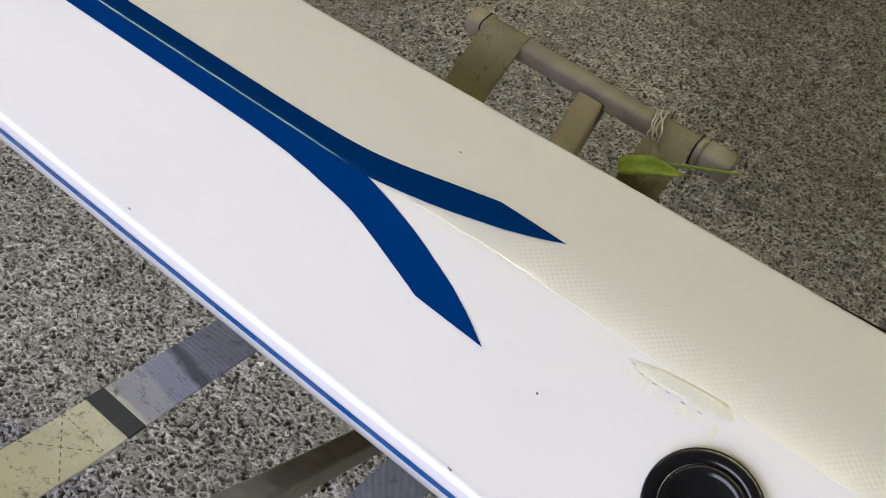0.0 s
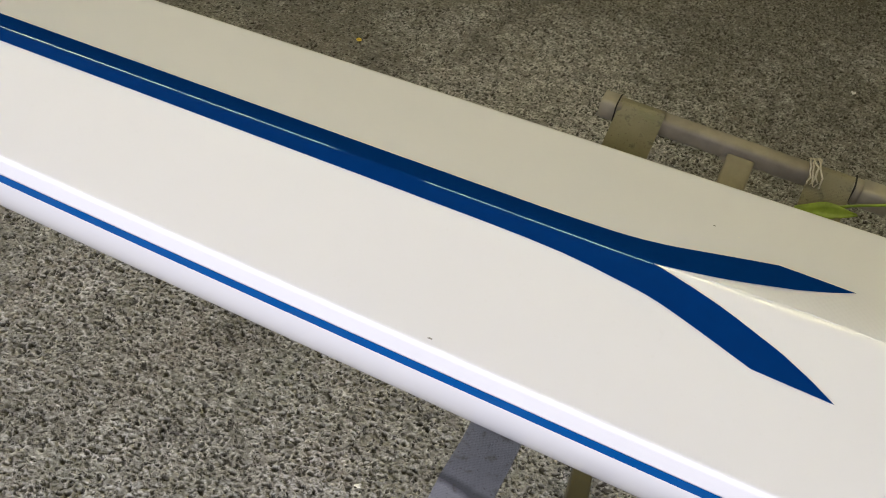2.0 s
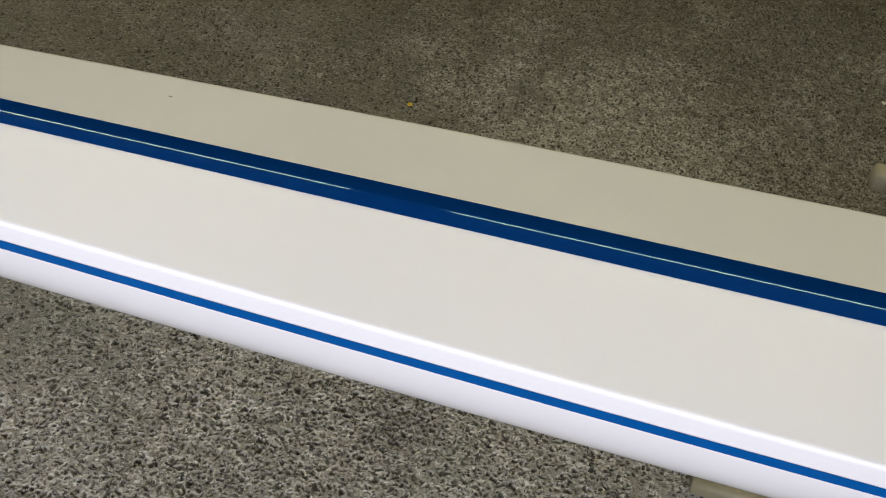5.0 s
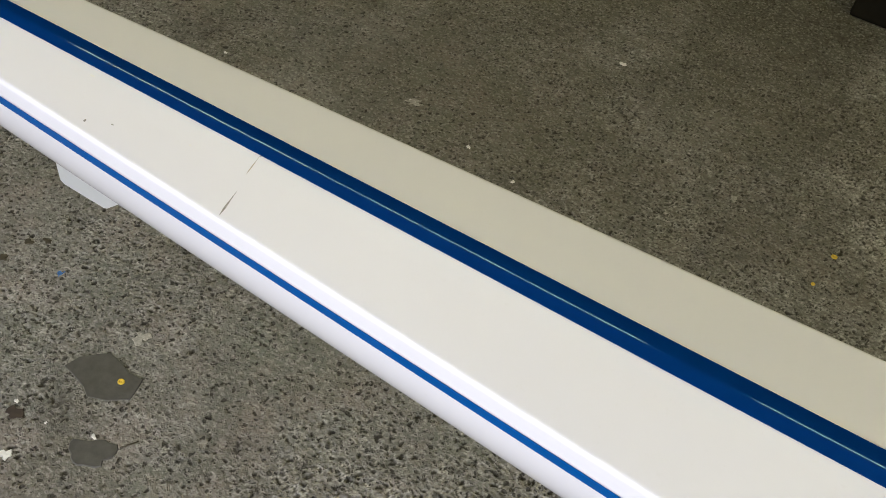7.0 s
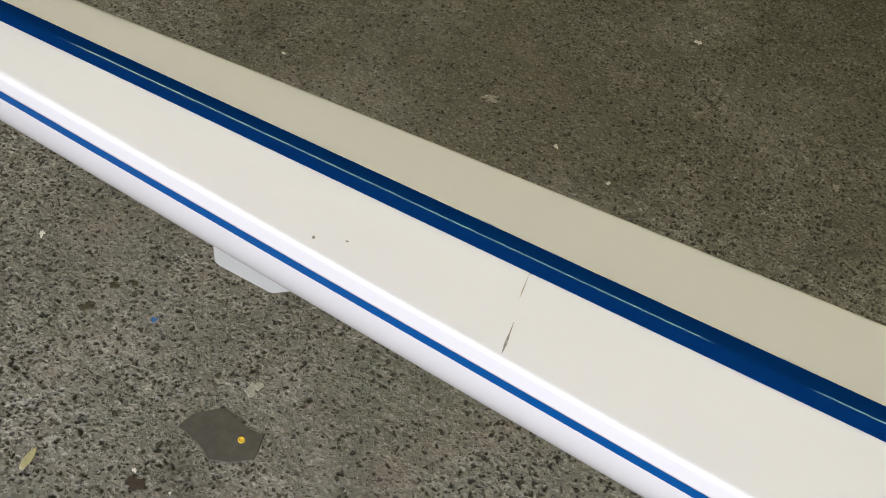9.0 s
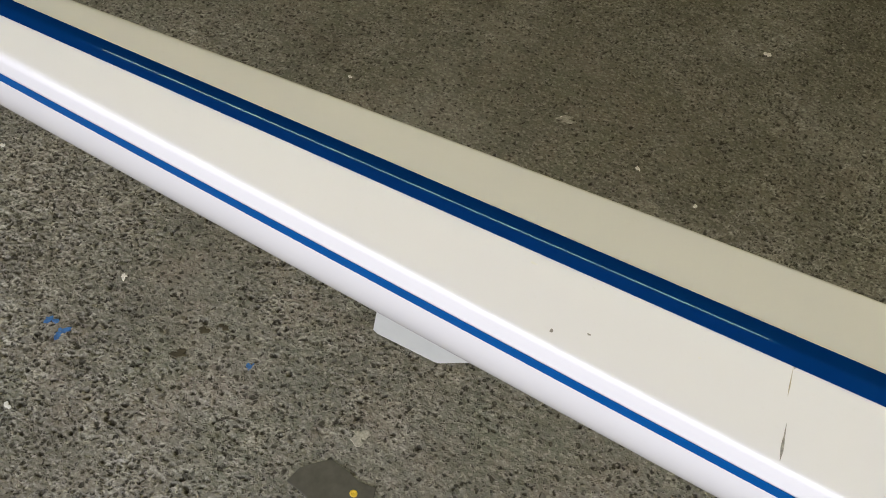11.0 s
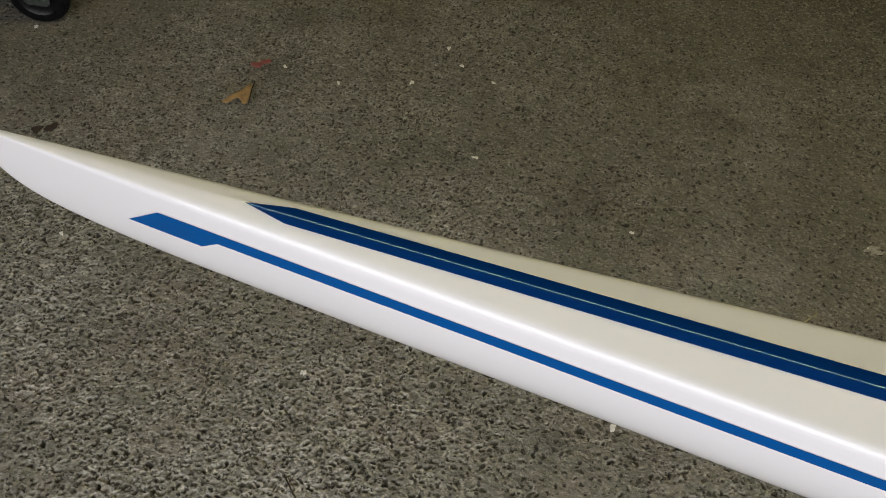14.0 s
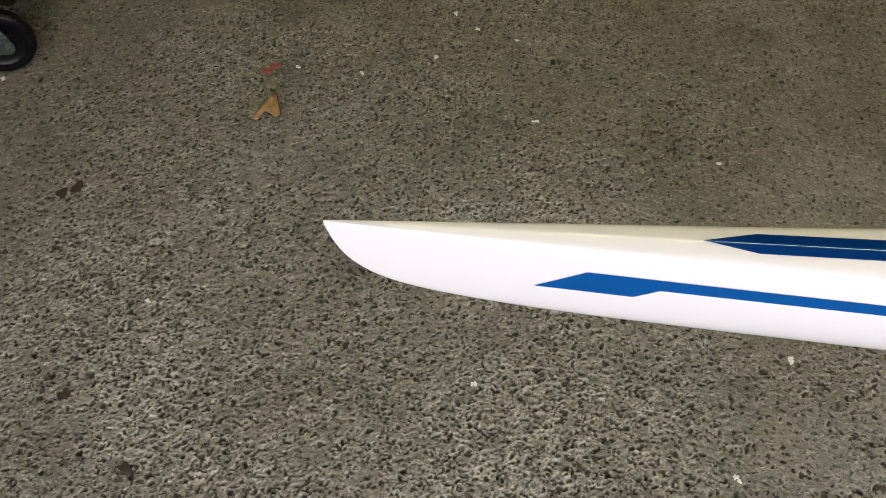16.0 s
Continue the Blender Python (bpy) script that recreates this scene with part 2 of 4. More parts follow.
ZINC = plain("zinc_plated_steel", (0.24, 0.28, 0.28), 0.24, 0.9, 0.25, 60, 0.0004)
SMOOTH = plain("smooth_dark_mortar", (0.075, 0.073, 0.066), 0.6, 0, 0.25, 40, 0.0006)
CHIP = plain("dark_chip", (0.05, 0.045, 0.04), 0.8, 0, 0.4, 300)
SCUFF = plain("grey_scuff", (0.28, 0.265, 0.24), 0.7, 0, 0.5, 400)
SCRATCH = plain("brown_scratch", (0.42, 0.36, 0.26), 0.7, 0, 0.4, 500)
FAINT = plain("faint_mark", (0.765, 0.748, 0.71), 0.4, 0, 0.06, 200)
WHITEP = plain("white_paint_spot", (0.75, 0.74, 0.70), 0.7, 0, 0.15, 200)
YELLOWP = plain("yellow_paint_spot", (0.72, 0.50, 0.05), 0.6, 0, 0.2, 200)
BLUEP = plain("blue_paint_spot", (0.05, 0.16, 0.42), 0.8, 0, 0.5, 90)
REDP = plain("red_brown_stain", (0.12, 0.058, 0.042), 0.9, 0, 0.5, 90)
DARKST = plain("dark_oil_stain", (0.045, 0.032, 0.024), 0.7, 0, 0.3, 90)
TWIGM = plain("dark_twig", (0.06, 0.05, 0.03), 0.8, 0, 0.3, 90)
STALKM = plain("straw_stalk", (0.42, 0.38, 0.20), 0.7, 0, 0.2, 90)
BOXM = plain("dark_box_plastic", (0.009, 0.0075, 0.004), 0.9, 0, 0.3, 20, 0.0005)
BOXM.node_tree.nodes["Principled BSDF"].inputs["Specular IOR Level"].default_value = 0.1
WALL = plain("warm_painted_block", (0.24, 0.20, 0.125), 0.8, 0, 0.12, 6, 0.002)
ROOF = plain("ceiling_board", (0.05, 0.043, 0.03), 0.8, 0, 0.1, 5, 0.001)


def glass_fibre_material():
    k = Nodes("cured_resin")
    c = k.mix(k.noise(160.0, 3), (0.66, 0.65, 0.565), (0.76, 0.75, 0.68))
    k.set(Base_Color=c, Roughness=0.2, Coat_Weight=0.8, Coat_Roughness=0.06, Normal=k.bump(k.noise(120.0, 3), 0.0009))
    return k.mat


def frosted_material():
    k = Nodes("frosted_plastic")
    c = k.mix(k.noise(40.0, 3), (0.60, 0.61, 0.60), (0.70, 0.71, 0.70))
    k.set(Base_Color=c, Roughness=0.3, Transmission_Weight=0.35, IOR=1.45)
    return k.mat


def lamp_material():
    k = Nodes("fluorescent_diffuser")
    k.set(Base_Color=(0.8, 0.8, 0.78), Emission_Color=(1.0, 0.905, 0.49), Emission_Strength=LAMP)
    return k.mat


LAMP = 38.0
RESIN = glass_fibre_material()
FROST = frosted_material()
TUBELIGHT = lamp_material()


# ---------------------------------------------------------------- mesh helpers
def mesh_ob(name, verts, faces, mat, parent=None, label="", smooth=False):
    me = bpy.data.meshes.new(name)
    me.from_pydata([tuple(v) for v in verts], [], faces)
    me.materials.append(mat)
    me.update()
    if smooth:
        for p in me.polygons:
            p.use_smooth = True
    ob = new(name, me)
    ob.parent = parent
    return tagged(ob, label)


def part(name, bm, mat, parent=None, label="", smooth=False):
    bmesh.ops.recalc_face_normals(bm, faces=bm.faces)
    me = bpy.data.meshes.new(name)
    bm.to_mesh(me)
    bm.free()
    me.materials.append(mat)
    if smooth:
        for p in me.polygons:
            p.use_smooth = True
    ob = new(name, me)
    ob.parent = parent
    return tagged(ob, label)


def grid_faces(rows, cols, close=False):
    n = cols if close else cols - 1
    return [(r * cols + c, r * cols + (c + 1) % cols, (r + 1) * cols + (c + 1) % cols, (r + 1) * cols + c) for r in range(rows - 1) for c in range(n)]


def box_bm(x0, x1, y0, y1, z0, z1, bevel=0.0, seg=2):
    bm = bmesh.new()
    bmesh.ops.create_cube(bm, size=1.0, matrix=Matrix.Translation(((x0 + x1) / 2, (y0 + y1) / 2, (z0 + z1) / 2)) @ Matrix.Diagonal((x1 - x0, y1 - y0, z1 - z0, 1)))
    if bevel:
        bmesh.ops.bevel(bm, geom=bm.edges[:], offset=bevel, segments=seg, affect="EDGES", profile=0.5)
    return bm


def tube_between(a, b, w, h, r, up=(0, 0, 1)):
    """A rounded rectangular tube from a to b, w wide and h high, as a bmesh."""
    a, b = Vector(a), Vector(b)
    d = (b - a).normalized()
    side = d.cross(Vector(up)).normalized()
    top = side.cross(d)
    ring = []
    for cx, cy, start in ((1, 1, 0), (-1, 1, 90), (-1, -1, 180), (1, -1, 270)):
        for k in range(5):
            t = radians(start + k * 22.5)
            ring.append(((w / 2 - r) * cx + r * math.cos(t), (h / 2 - r) * cy + r * math.sin(t)))
    bm = bmesh.new()
    ends = []
    for p in (a, b):
        ends.append([bm.verts.new(p + side * x + top * y) for x, y in ring])
    n = len(ring)
    for k in range(n):
        bm.faces.new((ends[0][k], ends[0][(k + 1) % n], ends[1][(k + 1) % n], ends[1][k]))
    bm.faces.new(ends[0][::-1])
    bm.faces.new(ends[1])
    return bm


def lathe_bm(profile, steps=48):
    """Turns (radius, height) pairs about z."""
    bm = bmesh.new()
    rings = [[bm.verts.new((r * math.cos(2 * math.pi * k / steps), r * math.sin(2 * math.pi * k / steps), z)) for k in range(steps)] for r, z in profile]
    for a, b in zip(rings, rings[1:]):
        for k in range(steps):
            bm.faces.new((a[k], a[(k + 1) % steps], b[(k + 1) % steps], b[k]))
    return bm


def blob(name, x, y, size, mat, label, category, seed, stretch=1.0, turn=0.0, thick=0.0012, lobes=0.25, group="", kind="", z=0.0):
    """A thin irregular spot that lies on the floor."""
    rnd = random.Random(seed)
    n = 22
    ph = [rnd.uniform(0, 6.28) for _ in range(4)]
    bm = bmesh.new()
    out = []
    for k in range(n):
        a = 2 * math.pi * k / n
        r = size * (1 + lobes * (0.5 * math.sin(2 * a + ph[0]) + 0.4 * math.sin(3 * a + ph[1]) + 0.3 * math.sin(5 * a + ph[2]) + 0.3 * rnd.uniform(-1, 1)))
        px, py = r * math.cos(a) * stretch, r * math.sin(a)
        out.append((px * math.cos(turn) - py * math.sin(turn), px * math.sin(turn) + py * math.cos(turn)))
    low = [bm.verts.new((px, py, -0.002)) for px, py in out]
    mid = [bm.verts.new((px * 0.93, py * 0.93, thick)) for px, py in out]
    top = bm.verts.new((0, 0, thick * 1.15))
    for k in range(n):
        j = (k + 1) % n
        bm.faces.new((low[k], low[j], mid[j], mid[k]))
        bm.faces.new((mid[k], mid[j], top))
    ob = part(name, bm, mat)
    ob.location = (x, y, z)
    return tagged(ob, label, category, group, kind)


def rod_along(points, r, mat, name, parent=None, label="", sides=6, taper=0.0):
    """A thin round rod through the given points."""
    pts = [Vector(p) for p in points]
    verts = []
    for k, p in enumerate(pts):
        d = (pts[min(k + 1, len(pts) - 1)] - pts[max(k - 1, 0)]).normalized()
        side = d.cross(Vector((0.1, 0.2, 1))).normalized()
        top = side.cross(d)
        rr = r * (1 - taper * k / (len(pts) - 1))
        verts += [p + rr * (math.cos(2 * math.pi * s / sides) * side + math.sin(2 * math.pi * s / sides) * top) for s in range(sides)]
    faces = grid_faces(len(pts), sides, True)
    faces += [tuple(range(sides))[::-1], tuple(range(len(verts) - sides, len(verts)))]
    return mesh_ob(name, verts, faces, mat, parent, label, True)


# ---------------------------------------------------------------- the room
X0, X1, Y0, Y1, H = -8.5, 4.0, -2.3, 5.2, 3.25


def cells(x, y, size, seed):
    """For each place the distances to the two nearest cells and the nearest one's own numbers."""
    rng = np.random.default_rng(seed)
    n = 512
    jit = rng.random((n, n, 2)) * 0.86 + 0.07
    own = rng.random((n, n, 4))
    gx, gy = x / size, y / size
    ix, iy = np.floor(gx).astype(int), np.floor(gy).astype(int)
    f1 = np.full(x.shape, 9.0)
    f2 = np.full(x.shape, 9.0)
    best = np.zeros(x.shape + (4,))
    for dx in (-1, 0, 1):
        for dy in (-1, 0, 1):
            cx, cy = (ix + dx) % n, (iy + dy) % n
            px, py = gx - (ix + dx + jit[cx, cy, 0]), gy - (iy + dy + jit[cx, cy, 1])
            d = np.hypot(px, py)
            near = d < f1
            f2 = np.where(near, f1, np.minimum(f2, d))
            f1 = np.where(near, d, f1)
            best[near] = own[cx, cy][near]
    return f1, f2, best


def soft_noise(x, y, size, seed):
    """Smooth noise between 0 and 1."""
    rng = np.random.default_rng(seed)
    g = rng.random((128, 128))
    gx, gy = x / size, y / size
    ix, iy = np.floor(gx).astype(int), np.floor(gy).astype(int)
    fx, fy = gx - ix, gy - iy
    fx, fy = fx * fx * (3 - 2 * fx), fy * fy * (3 - 2 * fy)
    a, b = g[ix % 128, iy % 128], g[(ix + 1) % 128, iy % 128]
    c, d = g[ix % 128, (iy + 1) % 128], g[(ix + 1) % 128, (iy + 1) % 128]
    return (a * (1 - fx) + b * fx) * (1 - fy) + (c * (1 - fx) + d * fx) * fy


# how open the grain of the floor is along the walk, on the door side and on the far side of the boat: (x, near, far)
GRAIN = ((-4.6, 0.55, 0.42), (-3.9, 0.85, 0.60), (-3.5, 0.98, 0.56), (-3.1, 0.72, 0.22), (-2.85, 0.38, 0.18), (-2.6, 0.14, 0.18), (-2.15, 0.22, 0.26), (-1.9, 0.65, 0.42), (-1.5, 0.92, 0.66), (-0.9, 1.0, 0.92), (0.5, 1.0, 0.95))


def floor_mesh():
    """One sheet: worn porous concrete with real hollows, rims and pits where the camera passes, flat beyond."""
    row = [0.12]
    while row[-1] < 3.35:
        row.append(row[-1] + 0.0027 + 0.0018 * max(0.0, row[-1] - 0.85))
    xs = np.concatenate([[X0 - 0.2, -7.0], np.arange(-4.95, 0.50, 0.0029), [2.4, X1 + 0.2]])
    ys = np.concatenate([[Y0 - 6, -1.5], row, [4.2, Y1 + 0.2]])
    x, y = np.meshgrid(xs, ys, indexing="ij")
    wx = x + 0.009 * (soft_noise(x, y, 0.010, 1) - 0.5) + 0.010 * (soft_noise(x, y, 0.028, 11) - 0.5)
    wy = y + 0.009 * (soft_noise(x, y, 0.010, 2) - 0.5) + 0.010 * (soft_noise(x, y, 0.028, 12) - 0.5)
    near, far = (np.interp(x, [g[0] for g in GRAIN], [g[k] for g in GRAIN]) for k in (1, 2))
    side = np.clip((y - 0.75) / 0.55, 0, 1)
    cloud = soft_noise(x, y, 0.42, 4) * 0.45 + soft_noise(x, y, 0.15, 5) * 0.33 + soft_noise(x, y, 0.05, 15) * 0.22
    grain = np.clip(near * (1 - side) + far * side - 0.12 * np.clip((y - 2.0) / 0.8, 0, 1) + 1.5 * (cloud - 0.5), 0.06, 1)
    # round broken bowls of two sizes with low lips
    f1, f2, own = cells(wx, wy, 0.0122, 3)
    there = np.clip((0.04 + 1.05 * grain - own[..., 0]) / 0.12, 0, 1)
    reach = 0.15 + 0.34 * own[..., 1]
    bowl = np.clip((np.minimum(reach + 0.10 - f1, 0.9 * (f2 - f1) - 0.05)) / 0.24, 0, 1)
    bowl = bowl * bowl * (3 - 2 * bowl) * there
    lip = np.maximum(np.exp(-(((f1 - reach - 0.15) / 0.09) ** 2)), np.exp(-(((f2 - f1) / 0.17) ** 2)) * (f1 < reach + 0.22)) * there
    z = (0.4 + 0.6 * grain) * (0.0008 * lip - (0.0018 + 0.0022 * own[..., 2]) * bowl)
    g1, _, own2 = cells(wx + 5, wy + 3, 0.0085, 6)
    there2 = np.clip((0.12 + 0.55 * grain - own2[..., 0]) / 0.12, 0, 1)
    bowl2 = np.clip((0.28 + 0.26 * own2[..., 1] - g1) / 0.26, 0, 1) * there2
    z -= 0.0016 * bowl2
    # sharp pores in the paste
    pit = (own[..., 3] > 0.93 - 0.07 * grain) * np.clip((0.36 - f1) / 0.14, 0, 1) * (0.5 + 0.5 * own[..., 2])
    small = (own2[..., 3] > 0.955) * np.clip((0.42 - g1) / 0.14, 0, 1)
    z -= 0.0058 * pit + 0.0036 * small
    z += 0.0012 * (soft_noise(x, y, 0.3, 7) - 0.5)
    # shade of the bowls and pits, handed to the floor colour
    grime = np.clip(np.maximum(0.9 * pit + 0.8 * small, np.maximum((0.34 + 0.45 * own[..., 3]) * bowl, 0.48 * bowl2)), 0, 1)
    for px, py, pr in ((-2.392, 0.495, 0.085), (-2.282, 0.350, 0.045)):
        keep = np.clip((np.hypot(x - px, y - py) / pr - 0.75) / 0.35, 0, 1)
        z = z * keep - 0.0014 * (1 - keep)
    flat = np.zeros_like(z, bool)
    flat[:3], flat[-3:], flat[:, :3], flat[:, -3:] = True, True, True, True
    z[flat], grain[flat], grime[flat], lip[flat] = 0.0, 0.5, 0.0, 0.1
    nx, ny = x.shape
    me = bpy.data.meshes.new("floor")
    me.vertices.add(nx * ny)
    me.vertices.foreach_set("co", np.stack([x, y, z], -1).astype(np.float32).ravel())
    idx = np.arange(nx * ny).reshape(nx, ny)
    quad = np.stack([idx[:-1, :-1], idx[1:, :-1], idx[1:, 1:], idx[:-1, 1:]], -1).reshape(-1, 4)
    me.loops.add(quad.size)
    me.loops.foreach_set("vertex_index", quad.ravel().astype(np.int32))
    me.polygons.add(len(quad))
    me.polygons.foreach_set("loop_start", np.arange(0, quad.size, 4, dtype=np.int32))
    me.update(calc_edges=True)
    me.polygons.foreach_set("use_smooth", np.ones(len(quad), bool))
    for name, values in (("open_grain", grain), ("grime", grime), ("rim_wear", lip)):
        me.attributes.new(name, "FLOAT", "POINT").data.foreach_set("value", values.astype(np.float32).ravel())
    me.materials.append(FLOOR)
    me.update()
    return me


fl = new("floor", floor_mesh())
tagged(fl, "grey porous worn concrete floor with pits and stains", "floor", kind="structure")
# unseen walls and ceiling, added to shape bounce light and reflections
wall = part("wall_north", box_bm(X0 - 0.2, X1 + 0.2, Y1, Y1 + 0.2, 0, H), WALL)
tagged(wall, "plain warm painted wall, unseen, added for bounce light", "wall", kind="structure")
wall = part("wall_west", box_bm(X0 - 0.2, X0, Y0, Y1 - 0.003, 0, H), WALL)
tagged(wall, "plain warm painted wall, unseen, added for bounce light", "wall", kind="structure")
wall = part("wall_east", box_bm(X1, X1 + 0.2, Y0, Y1 - 0.003, 0, H), WALL)
tagged(wall, "plain warm painted wall, unseen, added for bounce light", "wall", kind="structure")
bm = box_bm(X0 - 0.2, -5.4, Y0 - 0.2, Y0 - 0.003, 0, H)
for x0, x1, z0 in ((1.4, X1 + 0.2, 0.0), (-5.397, 1.397, 3.05)):
    bmesh.ops.create_cube(bm, size=1.0, matrix=Matrix.Translation(((x0 + x1) / 2, Y0 - 0.1, (z0 + H) / 2)) @ Matrix.Diagonal((x1 - x0, 0.194, H - z0, 1)))
wall = part("wall_south", bm, WALL)
tagged(wall, "plain painted wall, unseen, with a wide opening for the daylight", "wall", kind="structure")
ceil = part("ceiling", box_bm(X0 - 0.2, X1 + 0.2, Y0 - 0.2, Y1 + 0.2, H + 0.003, H + 0.15), ROOF)
tagged(ceil, "plain dark ceiling, unseen, added for dark reflections", "ceiling", kind="structure")

LAMP_Y, LAMP_Z = 1.75, 3.1
first = None
for x0, x1 in ((-4.68, -1.67), (-1.24, 1.77)):
    body = bpy.data.objects.new("ceiling_light", None)
    scene.collection.objects.link(body)
    body.location = ((x0 + x1) / 2, LAMP_Y, LAMP_Z)
    tagged(body, "long fluorescent batten light under the ceiling", "light", "ceiling lights")
    L = (x1 - x0) / 2
    part("housing", box_bm(-L, L, -0.075, 0.075, 0.045, H - LAMP_Z, 0.004), PLUG, body)
    part("diffuser", box_bm(-L, L, -0.040, 0.040, -0.02, 0.042, 0.012), TUBELIGHT, body, "lit milky diffuser")


# ---------------------------------------------------------------- the rowing shell
BOW = (-3.593, 0.4094, 0.8642)
HEEL = 0.0664
LENGTH = 4.35


def half_beam(u):
    return 0.0045 * math.sqrt(u) + 0.0630 * u - 0.00325 * u * u - 0.00056 * u**3 + 0.0017 * math.exp(-(((u - 2.6) / 0.5) ** 2))


def ridge(u):
    return 0.0018 * min(u / 0.6, 1) + 0.00758 * u


DEPTH = ((0, 0.004), (0.008, 0.034), (0.02, 0.058), (0.05, 0.084), (0.1, 0.100), (0.18, 0.114), (0.3, 0.126), (0.6, 0.140), (1.2, 0.170), (2.0, 0.193), (3.0, 0.206), (4.4, 0.212))


def curve(table, u):
    return float(np.interp(u, [p[0] for p in table], [p[1] for p in table]))


def depth(u):
    return sum(curve(DEPTH, u * f) for f in (0.6, 0.7, 0.8, 0.9, 1.0, 1.1, 1.2, 1.3, 1.4)) / 9


def ridge_shift(u):
    """How far the ridge wanders off the middle line near the damaged end."""
    return float(np.interp(u, (3.3, 3.45, 3.65, 3.9), (0.0, 0.008, 0.003, 0.0)))


def squareness(u):
    return float(np.interp(u, (0, 0.5, 1.5, 3.9), (2.2, 2.4, 2.5, 2.6)))


def deck_z(u, y):
    """Height of the deck over its edge: two flats that meet in a ridge, which rounds off towards the cockpit."""
    b, h = max(half_beam(u), 1e-4), ridge(u)
    t = min(max((u - 3.3) / 0.45, 0), 1)
    shift = ridge_shift(u)
    r = min(0.0030 + (0.050 * t if y > shift else 0.0), 0.35 * b)
    reach = b - shift if y > shift else b + shift
    d = abs(y - shift)
    crease = 0.15 * min(1.0, 2.5 * t) if y > shift else 0.0

    def fall(v):
        return crease * v + (1 - crease) * (math.sqrt(v * v + r * r) - r)

    return h * (1 - fall(d) / fall(reach))


def hull_y(u, z):
    """Half width of the hull at z below the edge."""
    n = squareness(u)
    return half_beam(u) * max(0.0, 1 - (min(-z, depth(u)) / depth(u)) ** n) ** (1 / n)


shell = new("rowing_shell")
shell.matrix_world = Matrix.Translation(BOW) @ Matrix.Rotation(math.atan(0.01967), 4, "Z") @ Matrix.Rotation(-0.0019, 4, "Y") @ Matrix.Rotation(HEEL, 4, "X")
tagged(shell, "glossy white racing rowing shell with blue stripes, lying in slings", "boat")

STATIONS = [0.0005, 0.002, 0.004, 0.006, 0.009, 0.012, 0.016, 0.02, 0.025, 0.03, 0.037, 0.045, 0.055, 0.065, 0.08, 0.1, 0.12, 0.145, 0.17, 0.21, 0.26, 0.32, 0.4, 0.5, 0.6] + [0.6 + 0.12 * k for k in range(1, 32)]
STATIONS = [u for u in STATIONS if u < LENGTH] + [LENGTH]
EDGE = 0.0065
ND, NH, NE = 12, 22, 7


def edge_round(u):
    """How far the rounded gunwale reaches in over the deck: wide and soft towards the bow."""
    return min(EDGE + 0.010 * max(0.0, 1 - u / 1.4), 0.48 * half_beam(u))


def deck_row(u):
    b = half_beam(u)
    e = edge_round(u)
    q = min(1.0, (b - e) / 0.02)
    ys = [-(0.012 * q + (b - e - 0.012 * q) * (1 - k / ND)) for k in range(ND)]
    ys += [-c * q for c in (0.012, 0.009, 0.0065, 0.0045, 0.003, 0.002, 0.0013, 0.0008, 0.0004)] + [0.0]
    ys = ys + [-y for y in ys[-2::-1]]
    return [(u, y, deck_z(u, y)) for y in ys]


def hull_row(u):
    """From the rounded near edge under the keel to the far edge."""
    b, d, n = half_beam(u), depth(u), squareness(u)
    e = edge_round(u)
    half = []
    top = (b - e, deck_z(u, b - e))
    low_z = -min(0.9 * e, 0.2 * d)
    low = (hull_y(u, low_z), low_z)
    for k in range(NE + 1):
        t = k / NE
        y = (1 - t) ** 2 * top[0] + 2 * t * (1 - t) * b + t * t * low[0]
        z = (1 - t) ** 2 * top[1] + 2 * t * (1 - t) * 0.0005 + t * t * low[1]
        half.append((y, z))
    t0 = math.asin(min(1, (-low_z / d) ** (n / 2)))
    for k in range(1, NH + 1):
        t = t0 + (math.pi / 2 - t0) * k / NH
        half.append((b * max(0, math.cos(t)) ** (2 / n), -d * math.sin(t) ** (2 / n)))
    left = [(u, -y, z) for y, z in half]
    right = [(u, y, z) for y, z in half[-2::-1]]
    return left + right


rows = [deck_row(u) for u in STATIONS]
deck = mesh_ob("deck", [v for r in rows for v in r], grid_faces(len(rows), len(rows[0])), GEL, shell, "", True)
rows = [hull_row(u) for u in STATIONS]
faces = grid_faces(len(rows), len(rows[0]))
faces.append(tuple(range(len(rows[0]))))
nv = len(rows) * len(rows[0])
faces.append(tuple(range(nv - len(rows[0]), nv))[::-1])
hull = mesh_ob("hull", [v for r in rows for v in r], faces, GEL, shell, "", True)


# blue stripe along the ridge, which opens into two blades
OUTER = ((0.33, 0.0), (0.377, 0.0106), (3.1, 0.0205), (3.2, 0.0212), (3.27, 0.0232), (3.32, 0.0295), (3.36, 0.0415), (3.395, 0.0520), (3.4255, 0.0610), (3.497, 0.0620))
INNER = ((0.33, 0.0), (3.319, 0.0), (3.335, 0.003), (3.355, 0.0073), (3.38, 0.0135), (3.4, 0.0195), (3.42, 0.0265), (3.445, 0.0352), (3.473, 0.0483), (3.497, 0.0620))


def stripe_edge(u, side):
    """Outer edge of the blue stripe, eased but for the sharp corner before the tips."""
    reach = 0.02 * min(1.0, max(0.0, (3.4255 - u) / 0.02)) if 3.15 < u else 0.0
    b = sum(curve(OUTER, u + reach * d / 4) for d in range(-4, 5)) / 9
    ease = min(1.0, max(0.0, (u - 3.15) / 0.17))
    if side > 0:
        return b * (1.05 - 0.05 * ease)
    return b * (0.97 + 0.03 * ease) + 0.0030 * math.exp(-(((u - 3.295) / 0.045) ** 2))


